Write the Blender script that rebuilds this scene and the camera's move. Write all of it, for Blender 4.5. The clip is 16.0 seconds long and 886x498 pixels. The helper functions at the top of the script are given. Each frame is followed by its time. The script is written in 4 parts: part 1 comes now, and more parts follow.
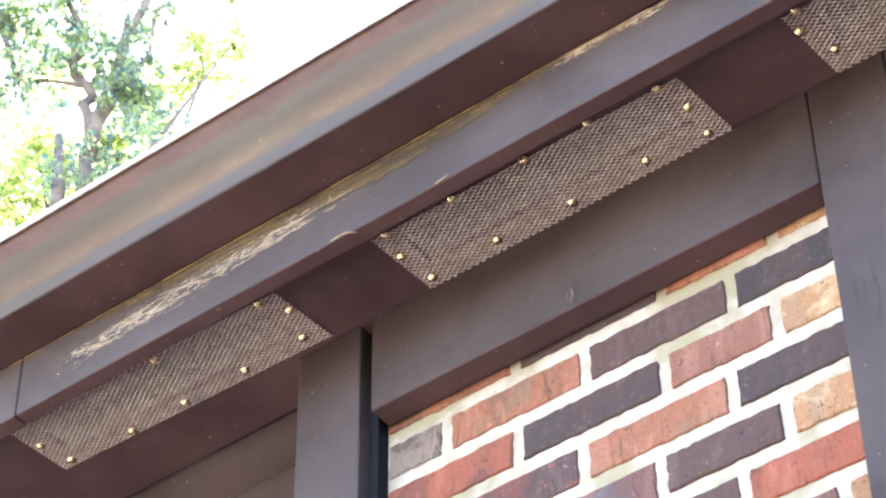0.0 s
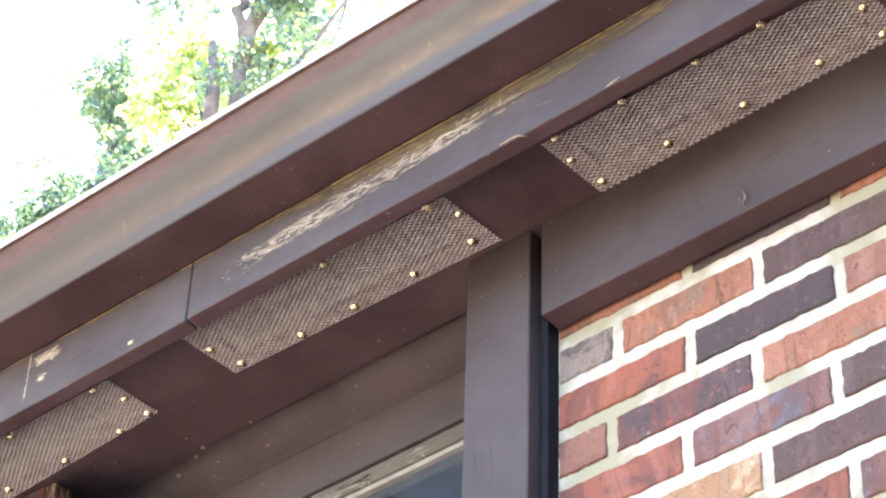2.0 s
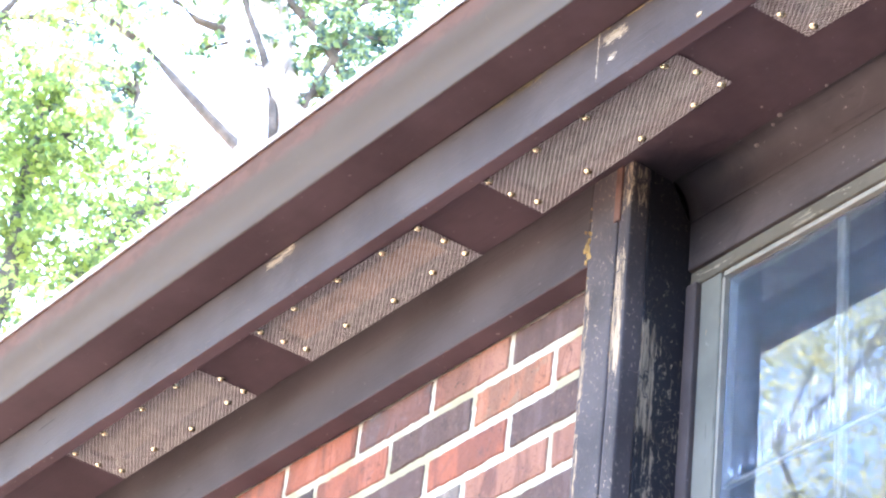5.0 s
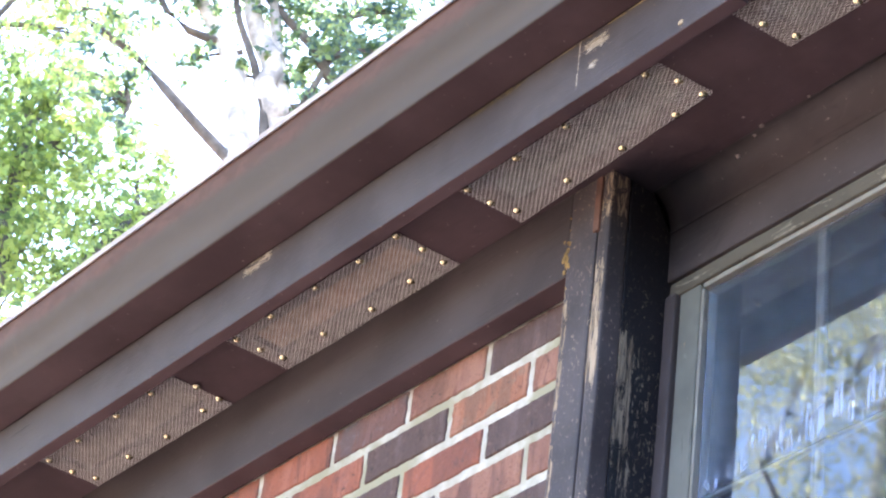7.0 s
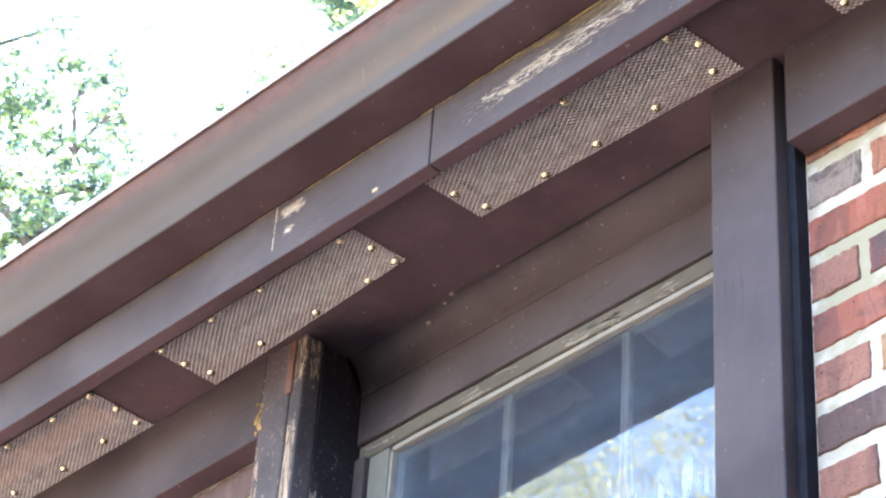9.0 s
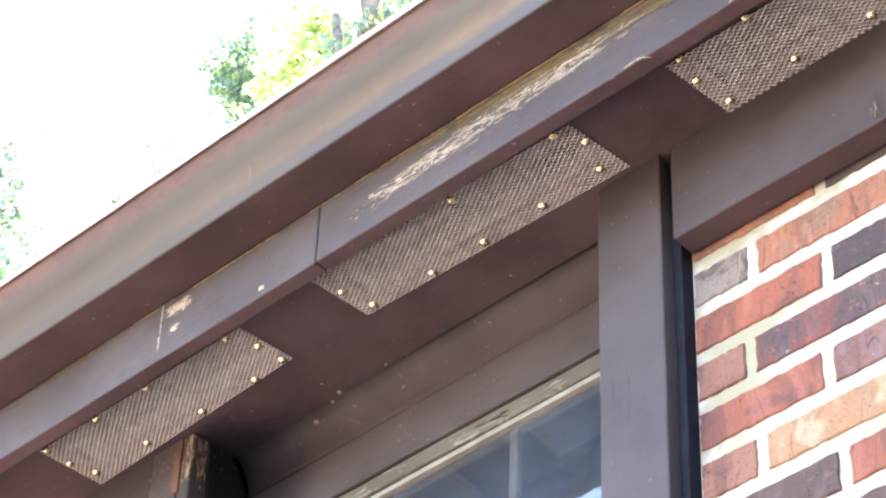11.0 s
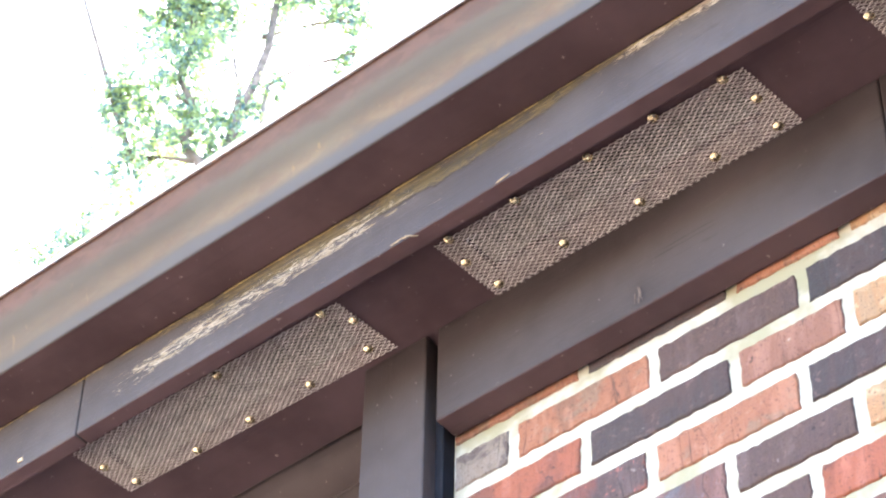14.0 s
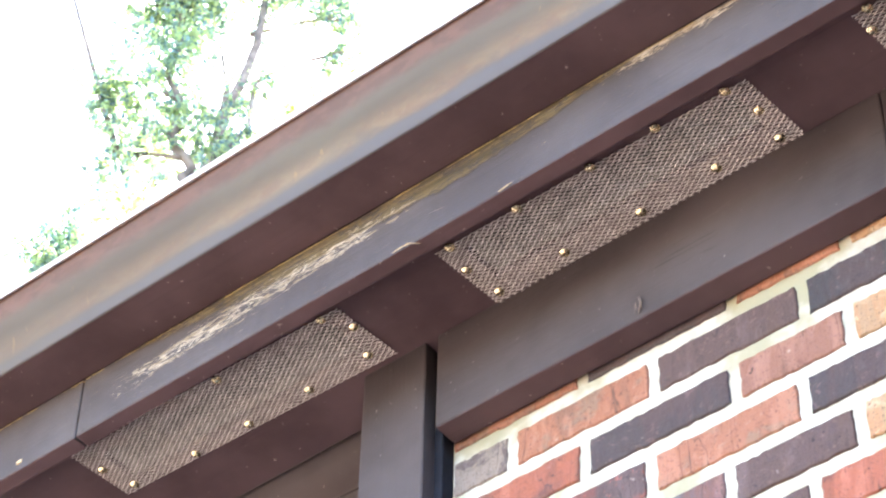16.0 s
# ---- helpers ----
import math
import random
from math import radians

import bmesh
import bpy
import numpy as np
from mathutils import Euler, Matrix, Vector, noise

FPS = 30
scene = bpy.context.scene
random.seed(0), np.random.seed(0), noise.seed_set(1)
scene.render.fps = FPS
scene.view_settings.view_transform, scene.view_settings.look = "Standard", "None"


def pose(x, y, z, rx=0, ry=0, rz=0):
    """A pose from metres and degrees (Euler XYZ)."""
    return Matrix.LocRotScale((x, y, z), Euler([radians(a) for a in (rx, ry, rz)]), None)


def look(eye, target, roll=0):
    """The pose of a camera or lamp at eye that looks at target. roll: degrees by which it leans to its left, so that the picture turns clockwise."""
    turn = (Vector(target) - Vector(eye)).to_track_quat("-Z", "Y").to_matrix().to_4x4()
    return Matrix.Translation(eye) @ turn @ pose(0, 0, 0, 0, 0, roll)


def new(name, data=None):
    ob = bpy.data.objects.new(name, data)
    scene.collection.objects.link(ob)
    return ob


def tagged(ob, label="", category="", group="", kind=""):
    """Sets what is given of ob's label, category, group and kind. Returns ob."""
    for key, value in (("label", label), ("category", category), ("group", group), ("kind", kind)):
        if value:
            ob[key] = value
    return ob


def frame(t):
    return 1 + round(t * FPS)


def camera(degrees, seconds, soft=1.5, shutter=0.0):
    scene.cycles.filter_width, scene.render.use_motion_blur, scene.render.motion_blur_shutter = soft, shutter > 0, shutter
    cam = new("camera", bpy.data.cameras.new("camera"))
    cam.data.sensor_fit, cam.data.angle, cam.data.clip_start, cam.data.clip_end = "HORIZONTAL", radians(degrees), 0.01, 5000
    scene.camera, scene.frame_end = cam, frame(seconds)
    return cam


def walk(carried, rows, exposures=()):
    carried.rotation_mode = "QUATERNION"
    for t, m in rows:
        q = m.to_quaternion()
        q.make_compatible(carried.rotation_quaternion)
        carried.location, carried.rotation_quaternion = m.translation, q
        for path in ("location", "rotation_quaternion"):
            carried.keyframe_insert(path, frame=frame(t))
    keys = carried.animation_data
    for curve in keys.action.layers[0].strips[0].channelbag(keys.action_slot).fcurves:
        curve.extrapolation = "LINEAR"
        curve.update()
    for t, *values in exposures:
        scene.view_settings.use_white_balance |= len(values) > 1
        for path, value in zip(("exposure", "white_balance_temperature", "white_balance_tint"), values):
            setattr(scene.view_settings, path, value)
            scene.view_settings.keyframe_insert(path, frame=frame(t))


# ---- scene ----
cam = camera(18.9, 16.0, 2.3)
PATH = [
    (0, (1.647, -2.078, 1.905), (0.814, -0.945, 3.327), -0.6),
    (0.5, (1.645, -2.085, 1.897), (0.814, -0.959, 3.325), -0.8),
    (1, (1.646, -2.08, 1.918), (0.779, -0.957, 3.327), 0.4),
    (1.5, (1.631, -2.089, 1.913), (0.751, -0.968, 3.316), 0.7),
    (2, (1.619, -2.086, 1.911), (0.668, -0.983, 3.281), 2.4),
    (2.5, (1.608, -2.116, 1.914), (0.58, -1.04, 3.25), 3.3),
    (3, (1.581, -2.102, 1.878), (0.473, -1.06, 3.177), 5.0),
    (3.5, (1.588, -2.113, 1.905), (0.433, -1.081, 3.17), 4.8),
    (4, (1.579, -2.093, 1.915), (0.356, -1.097, 3.144), 6.0),
    (4.5, (1.577, -2.095, 1.934), (0.293, -1.134, 3.129), 6.4),
    (5, (1.555, -2.083, 1.933), (0.218, -1.149, 3.091), 7.0),
    (5.2, (1.548, -2.068, 1.93), (0.188, -1.145, 3.069), 7.6),
    (7.3, (1.537, -2.04, 1.952), (0.226, -1.095, 3.13), 7.5),
    (7.5, (1.544, -2.058, 1.933), (0.263, -1.079, 3.117), 7.0),
    (8, (1.561, -2.099, 1.925), (0.336, -1.071, 3.127), 4.8),
    (8.5, (1.571, -2.069, 1.876), (0.41, -1.051, 3.148), 5.1),
    (10.8, (1.584, -2.034, 1.894), (0.538, -0.978, 3.232), 2.4),
    (11, (1.582, -2.032, 1.898), (0.546, -0.984, 3.25), 2.5),
    (11.5, (1.599, -2.006, 1.9), (0.644, -0.939, 3.296), 1.6),
    (12, (1.61, -2.015, 1.909), (0.692, -0.942, 3.325), 1.4),
    (12.5, (1.607, -2.002, 1.9), (0.706, -0.936, 3.333), 1.0),
    (13, (1.631, -1.981, 1.91), (0.752, -0.902, 3.346), 0.8),
    (13.5, (1.63, -1.958, 1.912), (0.752, -0.899, 3.364), 1.0),
    (14, (1.62, -1.917, 1.904), (0.742, -0.878, 3.37), 1.3),
    (14.5, (1.63, -1.904, 1.92), (0.737, -0.854, 3.368), 1.7),
    (15, (1.634, -1.874, 1.925), (0.731, -0.843, 3.382), 2.8),
    (15.5, (1.631, -1.896, 1.922), (0.749, -0.873, 3.397), 2.8),
    (16, (1.614, -1.946, 1.902), (0.745, -0.898, 3.367), 1.5),
]
walk(cam, [(t, look(eye, target, roll)) for t, eye, target, roll in PATH], exposures=[(0.0, 3.92, 6900, 18), (2.5, 3.95, 6850, 18), (3.5, 4.23, 6300, 18), (4.5, 4.25, 6250, 18), (5.2, 4.13, 6250, 18), (7.3, 3.38, 6300, 18), (7.5, 3.43, 6300, 18),
           (8.0, 3.77, 6280, 19), (8.7, 3.95, 6350, 17), (11.0, 4.17, 6800, 17), (12.5, 4.15, 6750, 15), (16.0, 4.17, 6700, 15)])

# ---- sky, sun ----
world = bpy.data.worlds.new("sky")
scene.world = world
world.use_nodes = True
wn = world.node_tree
sky = wn.nodes.new("ShaderNodeTexSky")
sky.sky_type = "NISHITA"
sky.sun_disc = False
sky.sun_elevation, sky.sun_rotation = radians(52), radians(-35)
sky.air_density, sky.dust_density, sky.ozone_density = 1.0, 0.4, 2.6
wn.nodes["Background"].inputs["Strength"].default_value = 0.15
wn.links.new(sky.outputs["Color"], wn.nodes["Background"].inputs["Color"])
sun_data = bpy.data.lights.new("sun", "SUN")
sun_data.energy, sun_data.angle, sun_data.color = 4.5, radians(0.6), (1.0, 0.95, 0.86)
sun_lamp = new("sun", sun_data)
SUN_TO = Vector((math.sin(radians(-35)) * math.cos(radians(52)), math.cos(radians(-35)) * math.cos(radians(52)), math.sin(radians(52))))
sun_lamp.matrix_world = look(SUN_TO * 60, (0, 0, 0))


# ---- materials ----
class Nodes:
    """Short forms for building a node material."""

    def __init__(self, name, rough=0.6, metal=0.0, spec=0.5):
        self.mat = bpy.data.materials.new(name)
        self.mat.use_nodes = True
        self.t = self.mat.node_tree
        self.b = self.t.nodes["Principled BSDF"]
        self.b.inputs["Roughness"].default_value = rough
        self.b.inputs["Metallic"].default_value = metal
        self.b.inputs["Specular IOR Level"].default_value = spec
        self.where = self.t.nodes.new("ShaderNodeTexCoord").outputs["Object"]

    def put(self, socket, value):
        if isinstance(value, bpy.types.NodeSocket):
            self.t.links.new(value, socket)
        elif isinstance(value, (tuple, list)) and len(value) == 3 and socket.type == "RGBA":
            socket.default_value = (*value, 1)
        else:
            socket.default_value = value

    def scaled(self, sx, sy, sz, off=(0, 0, 0)):
        n = self.t.nodes.new("ShaderNodeMapping")
        self.put(n.inputs["Vector"], self.where)
        n.inputs["Scale"].default_value = (sx, sy, sz)
        n.inputs["Location"].default_value = off
        return n.outputs["Vector"]

    def noise(self, vec, scale=1.0, detail=4.0, rough=0.6, dist=0.0):
        n = self.t.nodes.new("ShaderNodeTexNoise")
        self.put(n.inputs["Vector"], vec)
        n.inputs["Scale"].default_value, n.inputs["Detail"].default_value = scale, detail
        n.inputs["Roughness"].default_value, n.inputs["Distortion"].default_value = rough, dist
        return n.outputs["Fac"]

    def math(self, op, a, b=0.0, c=0.0):
        n = self.t.nodes.new("ShaderNodeMath")
        n.operation = op
        for s, v in zip(n.inputs, (a, b, c)):
            self.put(s, v)
        return n.outputs[0]

    def step(self, v, lo, hi, a=0.0, b=1.0):
        n = self.t.nodes.new("ShaderNodeMapRange")
        n.interpolation_type = "SMOOTHSTEP"
        self.put(n.inputs["Value"], v)
        for k, x in zip(("From Min", "From Max", "To Min", "To Max"), (lo, hi, a, b)):
            n.inputs[k].default_value = x
        return n.outputs["Result"]

    def mix(self, f, a, b, how="MIX"):
        n = self.t.nodes.new("ShaderNodeMix")
        n.data_type, n.blend_type = "RGBA", how
        self.put(n.inputs[0], f)
        self.put(n.inputs[6], a)
        self.put(n.inputs[7], b)
        return n.outputs[2]

    def axis(self, k):
        n = self.t.nodes.new("ShaderNodeSeparateXYZ")
        self.put(n.inputs[0], self.where)
        return n.outputs[k]

    def random(self):
        return self.t.nodes.new("ShaderNodeObjectInfo").outputs["Random"]

    def island(self):
        return self.t.nodes.new("ShaderNodeNewGeometry").outputs["Random Per Island"]

    def shifted(self, vec, value, by):
        """vec moved along by value, so that every piece has its own grain."""
        n = self.t.nodes.new("ShaderNodeVectorMath")
        n.operation = "ADD"
        self.put(n.inputs[0], vec)
        c = self.t.nodes.new("ShaderNodeCombineXYZ")
        for k in range(3):
            self.put(c.inputs[k], self.math("MULTIPLY", value, by * (k + 1)))
        self.put(n.inputs[1], c.outputs[0])
        return n.outputs[0]

    def bump(self, height, strength=0.3, dist=0.002):
        n = self.t.nodes.new("ShaderNodeBump")
        n.inputs["Strength"].default_value, n.inputs["Distance"].default_value = strength, dist
        self.put(n.inputs["Height"], height)
        self.put(self.b.inputs["Normal"], n.outputs["Normal"])

    def done(self, color, rough=None):
        self.put(self.b.inputs["Base Color"], color)
        if rough is not None:
            self.put(self.b.inputs["Roughness"], rough)
        return self.mat


def painted_wood(name, base, along="x", worn=0.0, rough=0.45, wood=(0.34, 0.25, 0.15), fleck=4.0, marks=1.0, corner_shade=None):
    """Brown house paint on sawn boards, with brush grain, dirt and, where worn, chips down to the wood."""
    n = Nodes(name, rough, 0.0, 0.12)
    g = {"x": (3, 60, 60), "z": (60, 60, 3), "y": (60, 3, 60)}[along]
    grain = n.noise(n.scaled(*g), 2.0, 5, 0.65, 0.6)
    broad = n.noise(n.where, 5.0, 4)
    fine = n.noise(n.where, 160.0, 3)
    pale = tuple(c * 1.22 + 0.004 for c in base)
    dark = tuple(c * 0.80 for c in base)
    col = n.mix(n.step(broad, 0.3, 0.7), dark, pale)
    col = n.mix(n.step(grain, 0.55, 0.75, 0, 0.35), col, dark)
    scuff = n.noise(n.scaled(*[9.0 if k == 3 else 34.0 for k in g], (5, 2, 8)), 1.5, 7, 0.75, 1.0)
    col = n.mix(n.step(scuff, 0.60, 0.70, 0, 0.4 * marks), col, tuple(c * 2.0 + 0.02 for c in base))
    split = n.math("ABSOLUTE", n.math("SUBTRACT", n.noise(n.scaled(*[1.6 if k == 3 else 32.0 for k in g], (7, 3, 1)), 1.0, 3, 0.5, 0.3), 0.5))
    split = n.math("MULTIPLY", n.step(split, 0.010, 0.002), n.step(n.noise(n.where, 7.0, 3), 0.54, 0.64))
    col = n.mix(n.math("MULTIPLY", split, 0.75 * marks), col, tuple(c * 0.2 for c in base))
    speck = n.step(n.noise(n.where, 95.0, 2), 0.70, 0.75)
    col = n.mix(n.math("MULTIPLY", speck, 0.5), col, (0.3, 0.27, 0.24))
    if worn:
        chips = n.noise(n.scaled(*[3.0 if k == 3 else 15.0 for k in g]), fleck, 8, 0.74, 1.1)
        patch = n.noise(n.where, 9.0, 3)
        m = n.step(n.math("ADD", chips, n.math("MULTIPLY", patch, 0.5)), 1.02 - worn, 1.06 - worn)
        col = n.mix(m, col, n.mix(n.step(grain, 0.35, 0.7), wood, tuple(c * 0.45 for c in wood)))
    # ragged blue-black darkening of a corner, shade mixed into the paint colour
    if corner_shade:
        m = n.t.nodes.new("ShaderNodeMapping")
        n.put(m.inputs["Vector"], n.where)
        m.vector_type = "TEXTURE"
        m.inputs["Location"].default_value, m.inputs["Scale"].default_value = corner_shade
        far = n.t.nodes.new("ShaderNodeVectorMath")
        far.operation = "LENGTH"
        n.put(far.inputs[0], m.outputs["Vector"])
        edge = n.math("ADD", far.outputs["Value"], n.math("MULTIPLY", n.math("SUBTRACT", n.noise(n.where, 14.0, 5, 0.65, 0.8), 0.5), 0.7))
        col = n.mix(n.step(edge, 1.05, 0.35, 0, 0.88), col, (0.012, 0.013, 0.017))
    n.bump(n.math("ADD", n.math("MULTIPLY", grain, 1.0), n.math("MULTIPLY", fine, 0.35)), 0.35, 0.0015)
    return n.done(col, n.step(broad, 0.2, 0.8, rough - 0.08, rough + 0.14))


TRIM = (0.061, 0.051, 0.050)
mat_trim = painted_wood("brown_trim_paint", TRIM, marks=0.4)
mat_post = painted_wood("brown_post_paint", TRIM, "z", marks=0.4)

# blue-black smudge round the head of the old post: corner's shade put into the paint
CORNER_SHADE = ((-0.90, 0.05, 4.37), (0.19, 0.13, 0.16))
mat_soffit = painted_wood("soffit_paint", (0.080, 0.053, 0.058), "x", 0.0, 0.55, marks=0.2, corner_shade=CORNER_SHADE)
mat_header = painted_wood("brown_header_paint", TRIM, marks=0.4, corner_shade=CORNER_SHADE)


def flaking_paint(name, base, wood, spots, level_at=0.63):
    """Old paint on an upright board, flaked to streaked wood: spots give the axis, its span, the span in height and how much is gone."""
    n = Nodes(name, 0.6, 0.0, 0.25)
    z = n.axis(2)
    streak = n.noise(n.scaled(230, 230, 16), 1.0, 6, 0.7, 0.5)
    chips = n.noise(n.scaled(60, 60, 28, (3, 1, 2)), 1.6, 7, 0.75, 0.8)
    fleck = n.noise(n.scaled(190, 190, 120, (1, 4, 2)), 1.0, 4, 0.65)
    broad = n.noise(n.where, 7.0, 4)
    level = n.math("ADD", n.math("MULTIPLY", streak, 0.45), n.math("MULTIPLY", chips, 0.55))
    for k, (a, b), (z0, z1), gain in spots:
        u = n.axis(k)
        across = n.math("MULTIPLY", n.step(u, a - 0.008, a + 0.002), n.step(u, b - 0.002, b + 0.008, 1, 0))
        along = n.math("MULTIPLY", n.step(z, z0 - 0.05, z0 + 0.03), n.step(z, z1 - 0.03, z1 + 0.03, 1, 0))
        level = n.math("ADD", level, n.math("MULTIPLY", n.math("MULTIPLY", across, along), gain))
    bare = n.step(level, level_at, level_at + 0.02)
    specks = n.math("MULTIPLY", n.step(fleck, 0.60, 0.65), n.step(broad, 0.40, 0.60, 0.2, 1.0))
    paint = n.mix(n.step(broad, 0.3, 0.7), tuple(c * 0.7 for c in base), tuple(c * 1.25 for c in base))
    col = n.mix(n.math("MULTIPLY", specks, 0.75), paint, wood)
    col = n.mix(bare, col, n.mix(n.step(streak, 0.42, 0.60), tuple(c * 0.35 for c in wood), wood))
    n.bump(n.math("SUBTRACT", n.math("MULTIPLY", streak, 0.4), bare), 0.6, 0.0018)
    return n.done(col, n.math("ADD", 0.55, n.math("MULTIPLY", bare, 0.3)))


mat_post_worn = flaking_paint("flaking_post_paint", TRIM, (0.36, 0.27, 0.18), [(0, (-0.06, -0.030), (2.0, 3.97), 0.13), (0, (0.012, 0.03), (3.86, 3.99), 0.08)])
mat_post_split = flaking_paint("split_edge_paint", TRIM, (0.40, 0.31, 0.21), [(0, (0.022, 0.044), (3.77, 3.99), 0.17), (0, (0.02, 0.06), (2.0, 3.72), 0.04), (0, (0.03, 0.06), (4.05, 4.2), 0.12)])
# the post's brown taken nearly to black: shade on its east side put into the colour
mat_post_shaded = flaking_paint("flaking_shaded_paint", (0.0105, 0.0105, 0.0135), (0.26, 0.21, 0.15), [(1, (-0.01, 0.02), (3.68, 3.88), 0.15), (1, (0.02, 0.09), (2.0, 3.85), 0.055), (1, (-0.01, 0.03), (2.0, 3.66), 0.06)], 0.615)


def fascia_paint():
    """The paint of the fascia: peeled to yellow and grey wood along its upper edge, over one long patch and a few small ones."""
    n = Nodes("fascia_paint", 0.6, 0.0, 0.14)
    x, z = n.axis(0), n.axis(2)
    grain = n.noise(n.scaled(4, 60, 90), 1.6, 6, 0.7, 0.7)
    broad = n.noise(n.where, 6.0, 4)
    paint = n.mix(n.step(broad, 0.3, 0.7), (0.058, 0.048, 0.046), (0.086, 0.073, 0.069))
    paint = n.mix(n.step(grain, 0.55, 0.75, 0, 0.4), paint, (0.034, 0.027, 0.026))

    def span(a, b, c, d):
        return n.math("MULTIPLY", n.step(x, a, b), n.step(x, c, d, 1, 0))

    rough_line = n.noise(n.scaled(5, 0, 0), 1.6, 5, 0.7)
    flake = n.noise(n.scaled(21, 60, 74), 1.6, 8, 0.76, 1.4)
    streak = n.noise(n.scaled(7, 60, 74, (4, 0, 2)), 1.4, 7, 0.74, 1.4)
    # old olive wood along the upper edge
    edge_z = n.math("SUBTRACT", 4.464, n.math("MULTIPLY", n.math("ADD", n.math("ADD", n.math("MULTIPLY", span(-0.44, -0.05, 0.25, 0.56), 0.047), n.math("MULTIPLY", span(-1.04, -1.0, -0.93, -0.87), 0.013)), 0.004), n.math("ADD", rough_line, n.math("MULTIPLY", flake, 0.5))))
    olive = n.step(n.math("SUBTRACT", z, edge_z), -0.001, 0.002)
    # pale torn flakes in a slanting run
    run = n.math("ABSOLUTE", n.math("SUBTRACT", z, n.math("ADD", 4.424, n.math("MULTIPLY", x, 0.055))))
    near = n.math("MULTIPLY", n.step(run, 0.004, 0.035, 1, 0), span(-0.44, -0.32, 0.00, 0.26))
    spots = n.math("ADD", n.math("MULTIPLY", n.math("MULTIPLY", span(-0.785, -0.745, -0.722, -0.695), 0.72), n.math("MULTIPLY", n.step(z, 4.418, 4.432), n.step(z, 4.447, 4.456, 1.3, 0))), n.math("MULTIPLY", span(-1.62, -1.60, -1.54, -1.50), n.step(z, 4.42, 4.455)))
    spots = n.math("ADD", spots, n.math("MULTIPLY", span(0.40, 0.50, 0.60, 0.70), n.step(z, 4.425, 4.458)))
    spots = n.math("ADD", spots, n.math("MULTIPLY", n.math("MULTIPLY", span(-0.764, -0.746, -0.742, -0.726), 0.8), n.math("MULTIPLY", n.step(z, 4.386, 4.395), n.step(z, 4.40, 4.408, 1.3, 0))))
    scratch = n.math("ABSOLUTE", n.math("ADD", n.math("ADD", x, 0.7745), n.math("MULTIPLY", n.math("SUBTRACT", n.noise(n.scaled(0, 0, 60), 1.0, 2), 0.5), 0.006)))
    scratch = n.math("MULTIPLY", n.step(scratch, 0.0018, 0.0008), n.math("MULTIPLY", n.step(z, 4.370, 4.376), n.step(flake, 0.42, 0.50)))
    level = n.math("ADD", n.math("ADD", n.math("MULTIPLY", flake, 0.5), n.math("MULTIPLY", streak, 0.5)), n.math("ADD", n.math("MULTIPLY", near, 0.105), n.math("MULTIPLY", spots, 0.135)))
    bare = n.math("MAXIMUM", n.step(level, 0.60, 0.618), scratch)
    old = n.mix(n.step(grain, 0.35, 0.62), (0.052, 0.040, 0.020), (0.135, 0.102, 0.054))
    old = n.mix(n.step(flake, 0.49, 0.54), old, (0.05, 0.04, 0.036))
    torn = n.mix(n.step(streak, 0.45, 0.62), (0.50, 0.43, 0.34), (0.22, 0.17, 0.11))
    crack = n.step(n.noise(n.scaled(5, 30, 70, (3, 0, 1)), 1.7, 4, 0.6, 0.4), 0.69, 0.73)
    col = n.mix(n.math("MULTIPLY", crack, 0.8), paint, (0.015, 0.012, 0.012))
    col = n.mix(olive, col, old)
    col = n.mix(bare, col, torn)
    rim = n.math("MULTIPLY", n.step(n.math("SUBTRACT", z, n.math("MULTIPLY", rough_line, 0.004)), 4.4555, 4.4565), n.math("MULTIPLY", span(-1.0, -0.6, 0.7, 0.9), n.step(n.noise(n.scaled(7, 0, 0, (2, 0, 0)), 1.0, 4, 0.7), 0.46, 0.52)))
    col = n.mix(rim, col, n.mix(n.step(flake, 0.4, 0.6), (0.36, 0.26, 0.11), (0.20, 0.14, 0.06)))
    lift = n.math("ADD", n.math("MULTIPLY", n.math("MAXIMUM", bare, olive), -0.9), n.math("MULTIPLY", grain, 0.6))
    n.bump(n.math("SUBTRACT", lift, crack), 0.7, 0.002)
    return n.done(col, n.math("ADD", 0.55, n.math("MULTIPLY", bare, 0.3)))


mat_fascia = fascia_paint()


